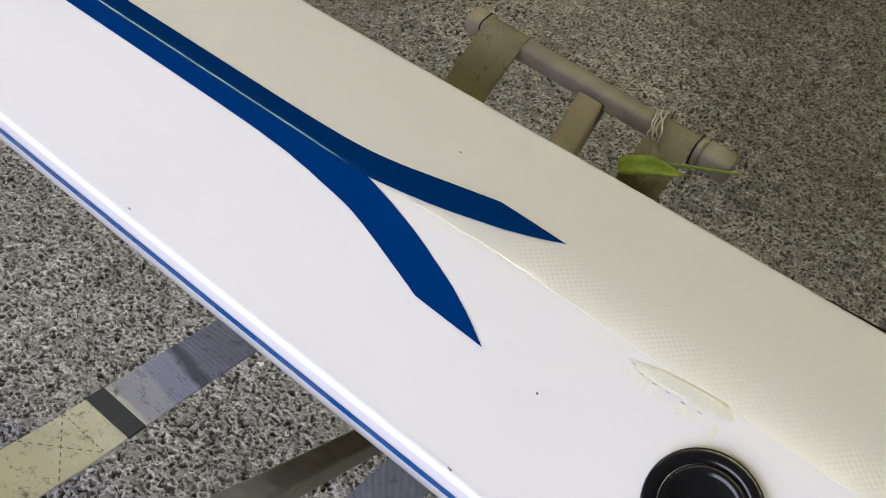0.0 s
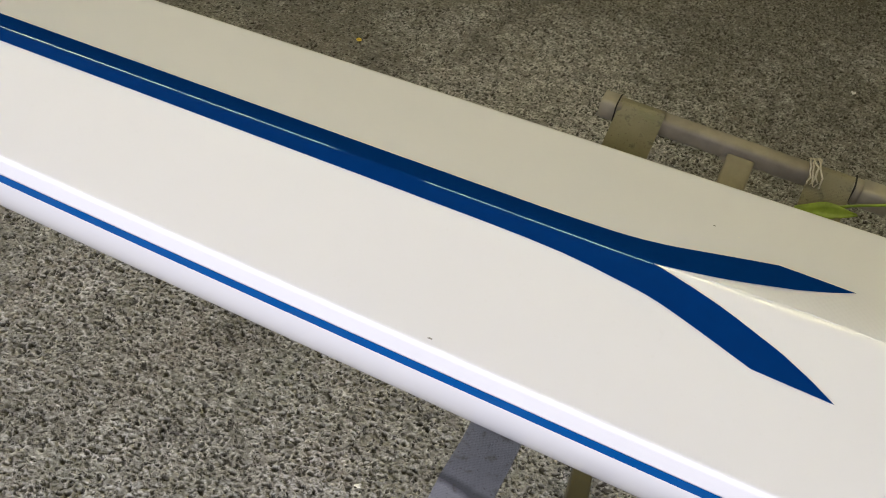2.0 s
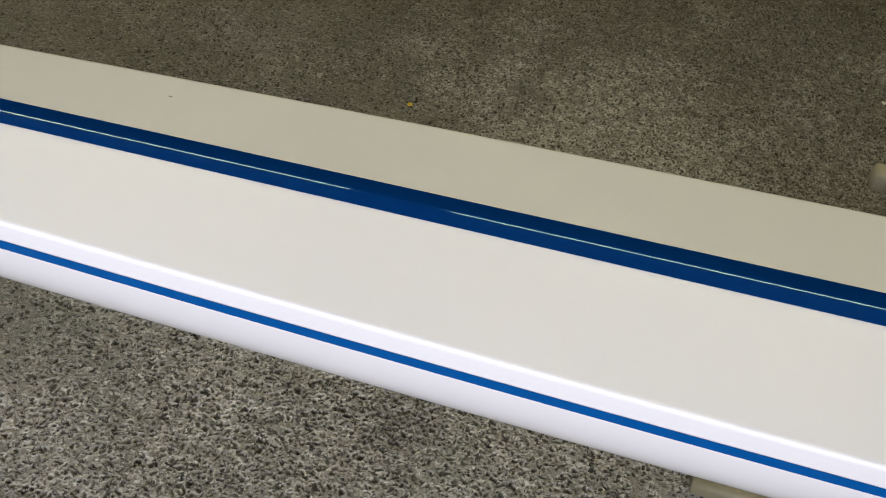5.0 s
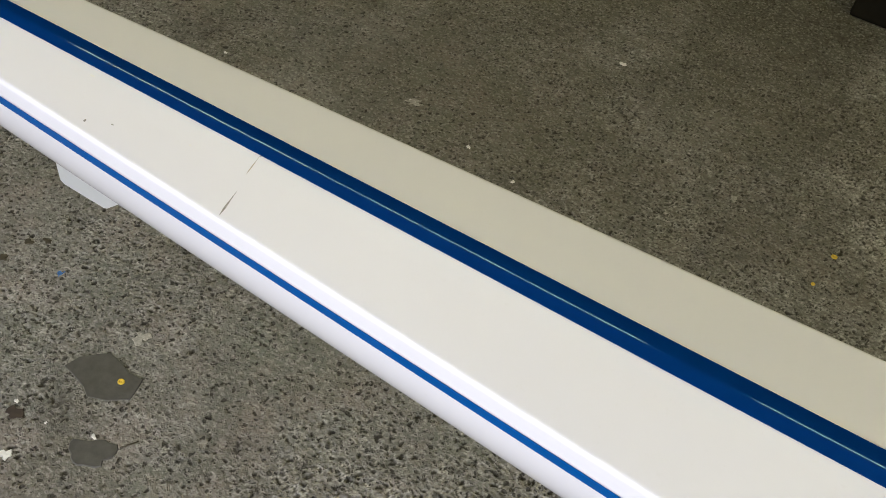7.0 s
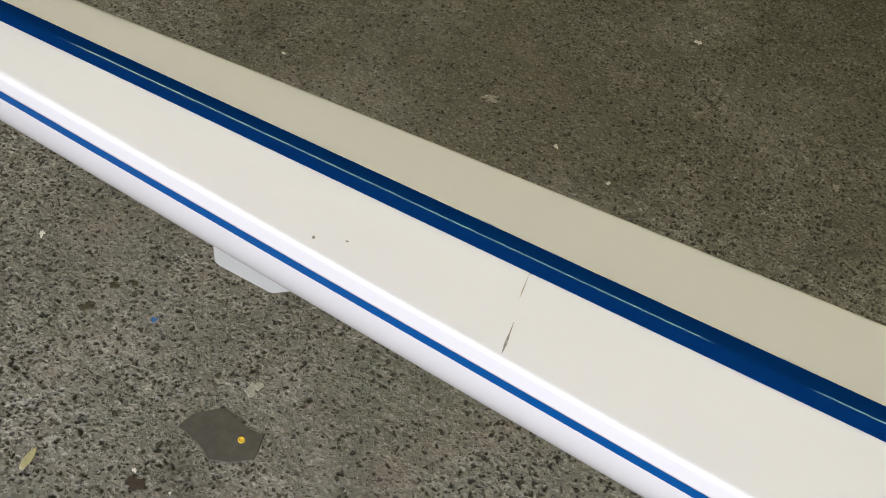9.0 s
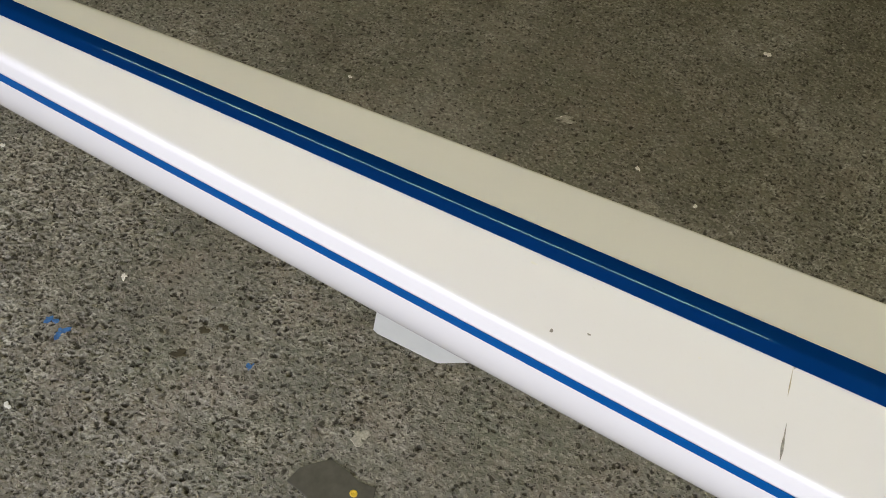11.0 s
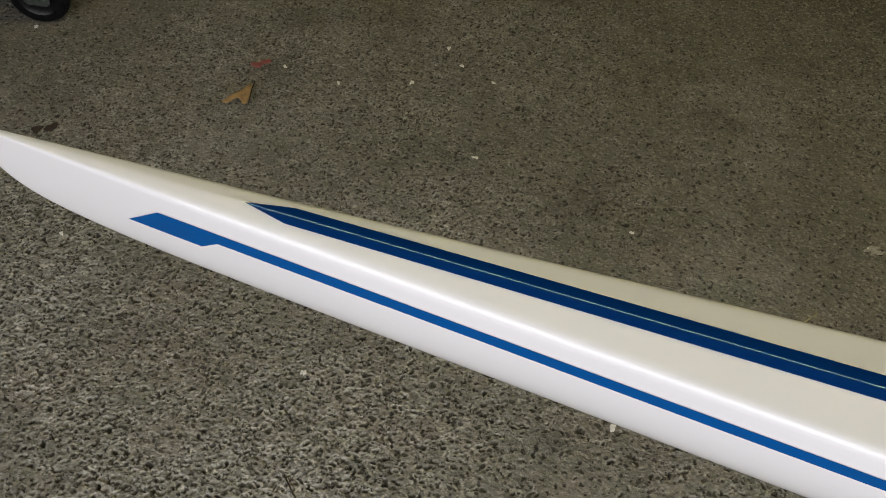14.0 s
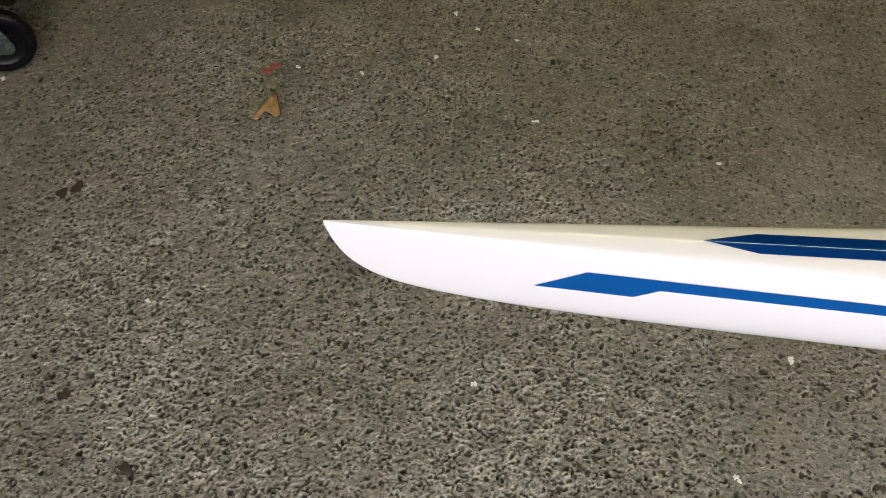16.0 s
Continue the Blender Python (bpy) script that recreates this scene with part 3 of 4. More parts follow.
CROSS = (0, 0.0005, 0.0010, 0.0018, 0.0030, 0.0050)
us = [0.33, 0.338, 0.346, 0.3535, 0.365, 0.377] + [0.4 + 0.04 * k for k in range(72)] + [3.27, 3.29, 3.305, 3.319]
verts = []
for u in us:
    sides = []
    for side in (-1, 1):
        b = max(stripe_edge(u, side), 1e-4)
        half = [min(1.0, b / 0.008) * c for c in CROSS]
        half += [half[-1] + (b - half[-1]) * k / 4 for k in range(1, 5)]
        sides.append(half)
    for y in [-v for v in sides[0][:0:-1]] + sides[1]:
        verts.append((u, y, deck_z(u, y) + 0.0006))
mesh_ob("deck_stripe", verts, grid_faces(len(us), 2 * (len(CROSS) + 4) - 1), BLUE, shell, "glossy blue stripe along the ridge", True)
us = sorted([3.319 + 0.0075 * k for k in range(23)] + [3.4255, 3.497])
for side in (-1, 1):
    verts, wide = [], 9
    for u in us:
        a, b = curve(INNER, u), stripe_edge(u, side)
        for k in range(wide):
            y = side * (a + (b - a) * k / (wide - 1)) - 0.006 * (u - 3.319) / 0.178
            verts.append((u, y, deck_z(u, y) + 0.0006))
    mesh_ob("stripe_blade", verts, grid_faces(len(us), wide), BLUE, shell, "curved blue blade where the stripe parts", True)

# pinstripe on the hull with its broad tip near the bow
us = [0.191, 0.205, 0.22, 0.2355, 0.25, 0.265, 0.28, 0.291, 0.302, 0.33, 0.4, 0.5] + [0.6 + 0.1 * k for k in range(38)]
TOP = ((0.191, -0.0610), (0.2355, -0.0300), (0.6, -0.0290), (4.4, -0.0290))
LOW = ((0.191, -0.0612), (0.28, -0.0615), (0.302, -0.0460), (0.6, -0.0440), (4.4, -0.0440))
verts = []
for u in us:
    for k in range(6):
        z = curve(TOP, u) + (curve(LOW, u) - curve(TOP, u)) * k / 5
        verts.append((u, -hull_y(u, z) - 0.0007, z))
mesh_ob("hull_stripe", verts, grid_faces(len(us), 6), BLUE_LIT, shell, "blue pinstripe with a broad slanted tip", True)


def deck_frame(u, y):
    """A pose on the deck with z along its normal."""
    e = 0.004
    du = Vector((2 * e, 0, deck_z(u + e, y) - deck_z(u - e, y))).normalized()
    dy = Vector((0, 2 * e, deck_z(u, y + e) - deck_z(u, y - e)))
    nrm = du.cross(dy).normalized()
    dy = nrm.cross(du)
    m = Matrix((du, dy, nrm)).transposed().to_4x4()
    return Matrix.Translation((u, y, deck_z(u, y))) @ m


hatch = new("deck_hatch")
hatch.parent = shell
hatch.matrix_basis = deck_frame(3.703, -0.0735)
tagged(hatch, "round black plastic inspection hatch")
ring = [(0.0458, -0.003), (0.0458, 0.003), (0.0449, 0.0048), (0.0432, 0.0056), (0.038, 0.0058), (0.0352, 0.0050), (0.0342, 0.0030), (0.0338, -0.002)]
part("rim", lathe_bm(ring), BLACKPL, hatch, "glossy black rim", True)
lid = [(0.0336, -0.002), (0.0330, 0.0030), (0.0310, 0.0042), (0.0285, 0.0040), (0.0270, 0.0030), (0.0255, 0.0016), (0.012, 0.0012), (0.0002, 0.0012)]
part("lid", lathe_bm(lid), BLACKPL, hatch, "dished black lid", True)

# skeg
pts = [(1.294, -0.150), (1.280, -0.281), (1.286, -0.286), (1.364, -0.287), (1.371, -0.284), (1.505, -0.160)]
bm = bmesh.new()
loops = [[bm.verts.new((u, s * 0.0022, z)) for u, z in pts] for s in (-1, 1)]
bm.faces.new(loops[0])
bm.faces.new(loops[1][::-1])
for k in range(len(pts)):
    j = (k + 1) % len(pts)
    bm.faces.new((loops[0][j], loops[0][k], loops[1][k], loops[1][j]))
part("skeg", bm, FROST, shell, "frosted translucent plastic skeg")

# black gunwale strip that begins beside the far deck edge
verts = []
us = [3.70, 3.75, 3.82, 3.9, 4.0, 4.1, 4.2, LENGTH]
for u in us:
    b = half_beam(u)
    w = 0.009 * min(1, (u - 3.69) / 0.35)
    verts += [(u, b - 0.002, -0.012), (u, b + w, -0.012), (u, b + w, -0.002 + 0.4 * w), (u, b - 0.002, -0.001 + 0.4 * w)]
faces = grid_faces(len(us), 4, True) + [(3, 2, 1, 0), tuple(range(len(verts) - 4, len(verts)))]
mesh_ob("gunwale", verts, faces, BLACKPL, shell, "black gunwale strip")


def deck_mark(name, outline, mat, label, lift=0.0005):
    """A thin flat mark that follows the deck; outline in (u, y)."""
    bm = bmesh.new()
    mid = (sum(p[0] for p in outline) / len(outline), sum(p[1] for p in outline) / len(outline))
    top = bm.verts.new((*mid, deck_z(*mid) + lift))
    rim = [bm.verts.new((u, y, deck_z(u, y) + lift * 0.8)) for u, y in outline]
    for k in range(len(rim)):
        bm.faces.new((rim[k], rim[(k + 1) % len(rim)], top))
    return part(name, bm, mat, shell, label)


def spot(u, y, ru, ry, seed, n=9):
    rnd = random.Random(seed)
    return [(u + ru * math.cos(6.283 * k / n) * rnd.uniform(0.6, 1.2), y + ry * math.sin(6.283 * k / n) * rnd.uniform(0.6, 1.2)) for k in range(n)]


for k, (u, y, ru, ry, m) in enumerate((
    (3.3605, 0.0845, 0.0013, 0.0010, CHIP), (3.385, 0.079, 0.0012, 0.0009, FAINT), (3.555, -0.073, 0.0012, 0.0009, CHIP),
    (3.165, -0.1485, 0.0026, 0.0010, SCUFF), (3.536, -0.160, 0.0026, 0.0010, SCUFF),
    (1.692, -0.014, 0.0012, 0.0030, SCUFF),
    (1.458, -0.0247, 0.0040, 0.0012, FAINT), (1.4988, -0.0764, 0.0020, 0.0022, SCUFF), (1.529, -0.0653, 0.0022, 0.0010, SCUFF), (1.619, -0.043, 0.0018, 0.0012, FAINT),
    (2.28, -0.078, 0.004, 0.0016, FAINT), (2.45, 0.075, 0.003, 0.0012, FAINT), (2.36, 0.088, 0.003, 0.0012, SCUFF),
)):
    deck_mark("paint_chip", spot(u, y, ru, ry, k), m, "small dark chip in the white deck")

# uneven raised seam along the ridge, aft of the fork
rnd = random.Random(5)
seam = []
u = 3.37
while u < LENGTH - 0.01:
    y = ridge_shift(u) + rnd.uniform(-0.0006, 0.0006)
    seam.append((u, y, deck_z(u, y) - 0.0003 + rnd.uniform(-0.0002, 0.0002)))
    u += 0.006
rod_along(seam, 0.0005, GEL, "ridge_seam", shell, "uneven white seam along the ridge", 8)

# two long scratches across the near deck
for (ua, ya), (ub, yb), w, m in (((1.7000, -0.064), (1.7045, -0.096), 0.0013, SCUFF), ((1.6905, -0.0145), (1.6940, -0.042), 0.0006, SCRATCH)):
    side = []
    for f, k in ((0.0, 0.08), (0.2, 0.35), (0.38, 0.5), (0.55, 0.9), (0.7, 1.0), (0.85, 0.6), (1.0, 0.08)):
        side.append((ua + (ub - ua) * f, ya + (yb - ya) * f, w * k))
    deck_mark("scratch", [(u - k, y) for u, y, k in side] + [(u + k, y) for u, y, k in side[::-1]], m, "long dark scratch across the white deck")

# resin repair along the ridge and its pale drips
outline = [(3.592, 0.003), (3.607, 0.010), (3.622, 0.0165), (3.64, 0.0200), (3.655, 0.0225), (3.674, 0.0245), (3.681, 0.0160), (3.684, 0.0070), (3.672, 0.0005), (3.652, -0.0050), (3.637, -0.0035), (3.62, -0.0065), (3.611, -0.0072), (3.60, -0.0035)]
verts, faces = [], []
for k, (u, y) in enumerate(outline):
    u, y = 3.652 + (u - 3.648), -0.0035 + 0.6 * (y - 0.0085)
    mu, my = 3.652, -0.0035
    for f, lift in ((1.0, 0.0001), (0.92, 0.0004), (0.55, 0.0006)):
        pu, py = mu + (u - mu) * f, my + (y - my) * f
        verts.append((pu, py, deck_z(pu, py) + lift))
n = len(outline)
faces = [(3 * k + r, 3 * ((k + 1) % n) + r, 3 * ((k + 1) % n) + r + 1, 3 * k + r + 1) for k in range(n) for r in (0, 1)]
faces.append(tuple(3 * k + 2 for k in range(n)))
mesh_ob("resin_patch", verts, faces, RESIN, shell, "yellowish cured resin repair on the ridge", True)
for k, (u, y, ru, ry) in enumerate(((3.616, -0.0180, 0.024, 0.006), (3.680, -0.024, 0.0055, 0.014), (3.655, -0.019, 0.016, 0.005))):
    deck_mark("resin_smear", spot(u, y, ru, ry, 40 + k, 14), FAINT, "faint beige smear of resin", 0.0003)
for k, (u, y) in enumerate(((3.603, -0.009), (3.612, -0.0125), (3.624, -0.0135), (3.636, -0.0135), (3.650, -0.0140), (3.664, -0.0130))):
    deck_mark("paint_chip", spot(u, y, 0.0022, 0.0004, 60 + k), SCUFF, "small dark chip in the white deck", 0.0008)


# ---------------------------------------------------------------- the sling stand
stand = new("sling_boat_stand")
stand.location = (-0.232, 0.43, 0)
tagged(stand, "folding tubular boat stand with two webbing slings", "stand")
SX, SY = -0.232, 0.43


def st(name, bm, mat, label="", smooth=False, parent=None):
    bm.transform(Matrix.Translation((-SX, -SY, 0)))
    return part(name, bm, mat, parent or stand, label, smooth)


FAR_Y, TOP_Z = 0.829, 0.784
NEAR_Y = 0.066
for yy, xa, xb in ((FAR_Y, -0.413, -0.047), (NEAR_Y, -0.413, -0.052)):
    bar = st("top_bar", tube_between((xa + 0.028, yy, TOP_Z), (xb - 0.036, yy, TOP_Z), 0.025, 0.025, 0.006), TUBE, "beige painted top tube", True)
    st("end_cap", tube_between((xa, yy, TOP_Z), (xa + 0.027, yy, TOP_Z), 0.029, 0.029, 0.006), PLUG, "beige plastic end cap", True)
    st("end_cap", tube_between((xb - 0.035, yy, TOP_Z), (xb, yy, TOP_Z), 0.029, 0.029, 0.006), PLUG, "beige plastic end cap", True)
    st("end_cap", tube_between((xb - 0.047, yy, TOP_Z), (xb - 0.036, yy, TOP_Z), 0.029, 0.029, 0.010), PLUG, "beige plastic end cap", True)
for x in (-0.3922, -0.0922):
    st("seam", tube_between((x - 0.0009, FAR_Y, TOP_Z), (x + 0.0009, FAR_Y, TOP_Z), 0.0308, 0.0308, 0.007), STITCHDARK, "dark gap beside the sleeve", True)
# crossing legs, feet on the floor
st("leg", tube_between((-0.226, FAR_Y - 0.006, TOP_Z - 0.008), (-0.2245, 0.52, 0.489), 0.035, 0.030, 0.006), TUBE, "beige square leg", True)
st("strut", tube_between((-0.2235, 0.530, 0.50), (-0.2235, 0.530, 0.30), 0.018, 0.018, 0.004), TUBE, "short strut between the legs", True)
st("leg", tube_between((-0.236, NEAR_Y + 0.008, TOP_Z - 0.010), (-0.262, 0.815, 0.03), 0.034, 0.034, 0.005), LEG, "olive square leg", True)
st("foot_bar", tube_between((-0.43, 0.82, 0.02), (-0.05, 0.82, 0.02), 0.038, 0.038, 0.012), LEG, "", True)
# weld bead under the far bar
rod = rod_along([(-0.250 - SX, FAR_Y - 0.013 - SY, TOP_Z - 0.008), (-0.240 - SX, FAR_Y - 0.0155 - SY, TOP_Z - 0.009), (-0.225 - SX, FAR_Y - 0.0155 - SY, TOP_Z - 0.009), (-0.212 - SX, FAR_Y - 0.013 - SY, TOP_Z - 0.008)], 0.004, PLUG, "weld_bead", stand)


def sling(x0, x1):
    body = new("sling")
    body.parent = stand
    tagged(body, "cream webbing sling sewn round both bars")
    bottom = 0.6475
    r = 0.0142
    far_wrap = [(FAR_Y + r * math.sin(radians(a)), TOP_Z + r * math.cos(radians(a))) for a in range(235, -56, -22)]
    run = [(0.775, 0.766), (0.735, 0.738), (0.695, 0.711), (0.635, 0.681), (0.575, 0.660), (0.515, bottom + 0.001), (0.47, bottom), (0.412, bottom + 0.003), (0.362, 0.661), (0.307, 0.678), (0.262, 0.698), (0.212, 0.723), (0.162, 0.745), (0.117, 0.769)]
    near_wrap = [(NEAR_Y - r * math.sin(radians(a)), TOP_Z + r * math.cos(radians(a))) for a in range(-55, 236, 22)]
    line = far_wrap + run + near_wrap
    verts = []
    for k, (y, z) in enumerate(line):
        a, b = line[max(k - 1, 0)], line[min(k + 1, len(line) - 1)]
        d = Vector((b[0] - a[0], b[1] - a[1])).normalized()
        ny, nz, t = d[1], -d[0], 0.0013
        wob = 0.0006 * math.sin(40 * y) + 0.10 * max(0.0, 0.30 - y)
        verts += [(x + wob - SX, y + f * ny * t - SY, z + f * nz * t) for x, f in ((x0, 1), (x1, 1), (x1, -1), (x0, -1))]
    faces = grid_faces(len(line), 4, True) + [(3, 2, 1, 0), tuple(range(len(verts) - 4, len(verts)))]
    mesh_ob("webbing", verts, faces, WEB, body, "cream webbing with dirt and painted-in hull shade")

    def on(t_y):
        ys = [p[0] for p in run]
        zs = [p[1] for p in run]
        return float(np.interp(t_y, ys[::-1], zs[::-1])) + 0.0030

    # sewn seams: rows of dark stitches
    for ya, yb, xa, xb in ((0.7705, 0.7705, x0, x1), (0.177, 0.177, x0, x1), (0.177, 0.132, x0, x1), (0.132, 0.177, x0, x1)):
        m = 9
        for k in range(m):
            fa, fb = k / m + 0.02, k / m + 0.075
            p = [(xa + (xb - xa) * f - SX, ya + (yb - ya) * f, 0) for f in (fa, fb)]
            p = [(x + 0.10 * max(0.0, 0.30 - y), y - SY, on(y)) for x, y, _ in p]
            rod_along(p, 0.0005, STITCH, "stitch", body, "", 4)
    if x0 < -0.3:
        verts = []
        for y in (0.201, 0.211, 0.221):
            s, e = on(y), 0.10 * (0.30 - y) - SX
            verts += [(x0 - 0.0006 + e, y - SY, s - 0.0008), (x1 + 0.0006 + e, y - SY, s - 0.0008), (x1 + 0.0006 + e, y - SY, s - 0.0055), (x0 - 0.0006 + e, y - SY, s - 0.0055)]
        mesh_ob("band", verts, grid_faces(3, 4, True) + [(3, 2, 1, 0), (8, 9, 10, 11)], BAND, body, "narrow black band round the webbing")


sling(-0.3905, -0.3320)
sling(-0.146, -0.094)

twine = new("twine")
tagged(twine, "frayed pale twine tied round the bar", "twine")
twine.location = (-0.145, FAR_Y - 0.002, TOP_Z)
for k in range(5):
    rnd = random.Random(k)
    pts = []
    for a in range(0, 200, 20):
        t = radians(-70 + a * 0.9)
        pts.append((rnd.uniform(-0.003, 0.003) + 0.003 * (k - 2) + 0.010 * a / 200, -0.0205 * math.sin(t + 0.3) * (1.02 + 0.03 * k / 5), 0.0205 * math.cos(t + 0.3) + 0.001 * k))
    rod_along(pts, 0.0011, TWINE, "strand", twine)

# green leaf across the far bar's end
verts, faces = [], []
A, B = Vector((-0.150, 0.764, 0.772)), Vector((-0.082, 0.779, 0.7935))
nseg = 12
for k in range(nseg + 1):
    t = k / nseg
    c = A.lerp(B, t) + Vector((0, 0, 0.006 * math.sin(math.pi * t)))
    w = 0.0122 * min(1.0, (t + 0.03) / 0.10) ** 0.5 * (1.0 - 0.86 * max(0.0, (t - 0.45) / 0.55) ** 1.2)
    for s in (-1, -0.5, 0, 0.5, 1):
        verts.append((c.x - 0.35 * w * s, c.y - 0.004 + w * s * 0.85, c.z - 0.002 + 0.35 * w * s + 0.003 * (abs(s) - 0.5) + 0.0012 * math.sin(9 * t + 3 * s)))
faces = grid_faces(nseg + 1, 5)
leaf = new("fallen_leaf")
tagged(leaf, "fresh green leaf lying across the bar end", "leaf")
blade = mesh_ob("blade", verts, faces, LEAFM, leaf, "", True)
mod = blade.modifiers.new("thick", "SOLIDIFY")
mod.thickness = 0.0006
rod_along([(-0.145, 0.767, 0.7705), (-0.118, 0.776, 0.7855), (-0.085, 0.787, 0.7960), (-0.065, 0.796, 0.7985), (-0.047, 0.806, 0.7995), (-0.035, 0.813, 0.8000)], 0.0017, LEAFM, "midrib", leaf)


# ---------------------------------------------------------------- things on the floor
bm = bmesh.new()
outline = [(-0.080, -0.043), (-0.074, -0.010), (-0.051, 0.017), (-0.033, 0.034), (0.003, 0.030), (0.032, 0.022), (0.065, 0.027), (0.075, -0.001), (0.080, -0.022), (0.046, -0.050), (0.010, -0.066), (-0.013, -0.054), (-0.047, -0.047)]
low = [bm.verts.new((x, y, -0.003)) for x, y in outline]
mid = [bm.verts.new((x * 0.97, y * 0.97, 0.0010)) for x, y in outline]
top = bm.verts.new((0, 0, 0.0012))
for k in range(len(low)):
    j = (k + 1) % len(low)
    bm.faces.new((low[k], low[j], mid[j], mid[k]))
    bm.faces.new((mid[k], mid[j], top))
patch = part("mortar_patch", bm, SMOOTH)
patch.location = (-2.390, 0.492, 0)
tagged(patch, "smooth dark patch of mortar in the floor", "floor patch", "mortar patches")
blob("mortar_patch", -2.282, 0.350, 0.034, SMOOTH, "smooth dark patch of mortar in the floor", "floor patch", 8, 1.2, 0.5, 0.0010, 0.3, "mortar patches")

for k, (x, y) in enumerate(((-2.354, 0.489), (-1.278, 1.792), (-1.295, 1.664))):
    s = (0.0065, 0.007, 0.0045)[k]
    bm = bmesh.new()
    rings = []
    for r, z in ((s, -0.001), (s, 0.0020), (s * 0.75, 0.0028), (s * 0.45, 0.0022), (s * 0.35, 0.0004)):
        rings.append([bm.verts.new((r * math.cos(0.524 * j) * 1.1, r * math.sin(0.524 * j), z)) for j in range(12)])
    for a, b in zip(rings, rings[1:]):
        for j in range(12):
            bm.faces.new((a[j], a[(j + 1) % 12], b[(j + 1) % 12], b[j]))
    bm.faces.new(rings[-1])
    ob = part("yellow_speck", bm, YELLOWP)
    ob.location = (x, y, 0.001)
    tagged(ob, "small yellow flower scrap on the floor", "speck", "yellow specks")

WHITE = ((-2.474, 0.343, 5), (-2.398, 0.257, 13), (-2.303, 0.375, 5), (-2.394, 0.343, 3), (-2.208, 1.547, 7), (-2.047, 1.505, 7), (-3.003, 0.649, 6), (-2.978, 0.314, 7), (-2.441, 1.612, 3),
         (-3.839, 1.688, 6), (-3.657, 1.773, 9), (-3.559, 1.904, 7), (-3.451, 1.864, 5), (-3.624, 1.970, 8), (-4.008, 1.696, 6), (-2.873, 0.907, 9), (-3.474, 0.791, 7), (-3.387, 1.545, 7),
         (0.058, 2.331, 8), (-0.403, 0.774, 6), (-2.052, 2.192, 12), (-4.152, 0.919, 6), (-2.960, 1.441, 5), (-4.752, 1.575, 9), (-0.615, 0.573, 6), (-2.998, 0.642, 5))
for k, (x, y, s) in enumerate(WHITE):
    blob("white_speck", x, y, s * 0.00075, WHITEP, "white paint fleck on the floor", "speck", 100 + k, 1.0 + 0.6 * ((k * 7) % 5) / 5, k * 1.3, 0.0016, 0.5, "white specks")
for k, (x, y, s, st_) in enumerate(((-2.402, 0.588, 16, 1.2), (-2.429, 1.610, 12, 2.2), (-1.559, 1.833, 9, 1.3))):
    blob("lime_spatter", x, y, s * 0.00085, plain("pale_lime", (0.40, 0.38, 0.33), 0.9, 0, 0.4, 220) if k == 0 else bpy.data.materials["pale_lime"], "pale lime spatter on the floor", "spatter", 150 + k, st_, 0.6 * k, 0.0012, 0.8, "lime spatters")
for k, (x, y, s) in enumerate(((-3.046, 0.494, 9), (-3.010, 0.481, 10), (-2.657, 0.607, 8))):
    blob("blue_paint_spot", x, y, s * 0.001, BLUEP, "faded blue paint spot on the floor", "paint spot", 200 + k, 1.4, k, 0.0004, 0.7, "blue paint spots")
for k, (x, y, s, m) in enumerate(((-3.233, 0.457, 17, REDP), (-4.444, 1.196, 13, DARKST), (-4.417, 1.217, 15, DARKST), (-4.238, 0.688, 11, DARKST), (-4.072, 0.556, 10, DARKST), (-2.456, 0.324, 14, DARKST), (-2.422, 0.828, 9, DARKST))):
    blob("floor_stain", x, y, s * 0.001, m, "dark reddish stain soaked into the floor", "stain", 230 + k, 1.15, k * 0.7, 0.0017, 0.4, "floor stains")

for name, pts, r, mat, lab in (
    ("twig", [(-3.400, 0.575, 0.003), (-3.357, 0.540, 0.005), (-3.317, 0.514, 0.004), (-3.274, 0.473, 0.003)], 0.0016, TWIGM, "thin dark twig lying on the floor"),
    ("twig", [(-1.228, 2.776, 0.004), (-1.262, 2.716, 0.004), (-1.276, 2.646, 0.005), (-1.234, 2.692, 0.006), (-1.162, 2.710, 0.005), (-1.052, 2.726, 0.004), (-0.946, 2.743, 0.003)], 0.0034, TWIGM, "thin dark twig lying on the floor"),
    ("straw_stalk", [(-2.619, 1.233, 0.003), (-2.572, 1.297, 0.004), (-2.533, 1.356, 0.006)], 0.0022, STALKM, "pale dry stalk on the floor"),
    ("twig", [(-2.245, 0.385, 0.005), (-2.228, 0.414, 0.006)], 0.0022, TWIGM, "thin dark twig lying on the floor"),
):
    tagged(rod_along(pts, r, mat, name, None, "", 6, 0.4), lab, name.split("_")[-1], "twigs" if name == "twig" else "")

bm = bmesh.new()
line = [(0.0, 0.002), (0.15, 0.006), (0.4, 0.0078), (0.65, 0.0066), (0.85, 0.0042), (1.0, 0.0008)]
low = [bm.verts.new((0.046 * (f - 0.5), -w, 0.0030 + 0.003 * f)) for f, w in line]
mid = [bm.verts.new((0.046 * (f - 0.5), 0.0, 0.0022 + 0.003 * f)) for f, w in line]
top = [bm.verts.new((0.046 * (f - 0.5), w, 0.0034 + 0.003 * f)) for f, w in line]
for k in range(len(line) - 1):
    bm.faces.new((low[k], low[k + 1], mid[k + 1], mid[k]))
    bm.faces.new((mid[k], mid[k + 1], top[k + 1], top[k]))
small = part("small_leaf", bm, STALKM, None, "", True)
small.matrix_world = pose(-2.638, 0.262, 0.001, 0, 0, 98)
small.modifiers.new("thick", "SOLIDIFY").thickness = 0.0006
tagged(small, "small yellowish dry leaf on the floor", "leaf")
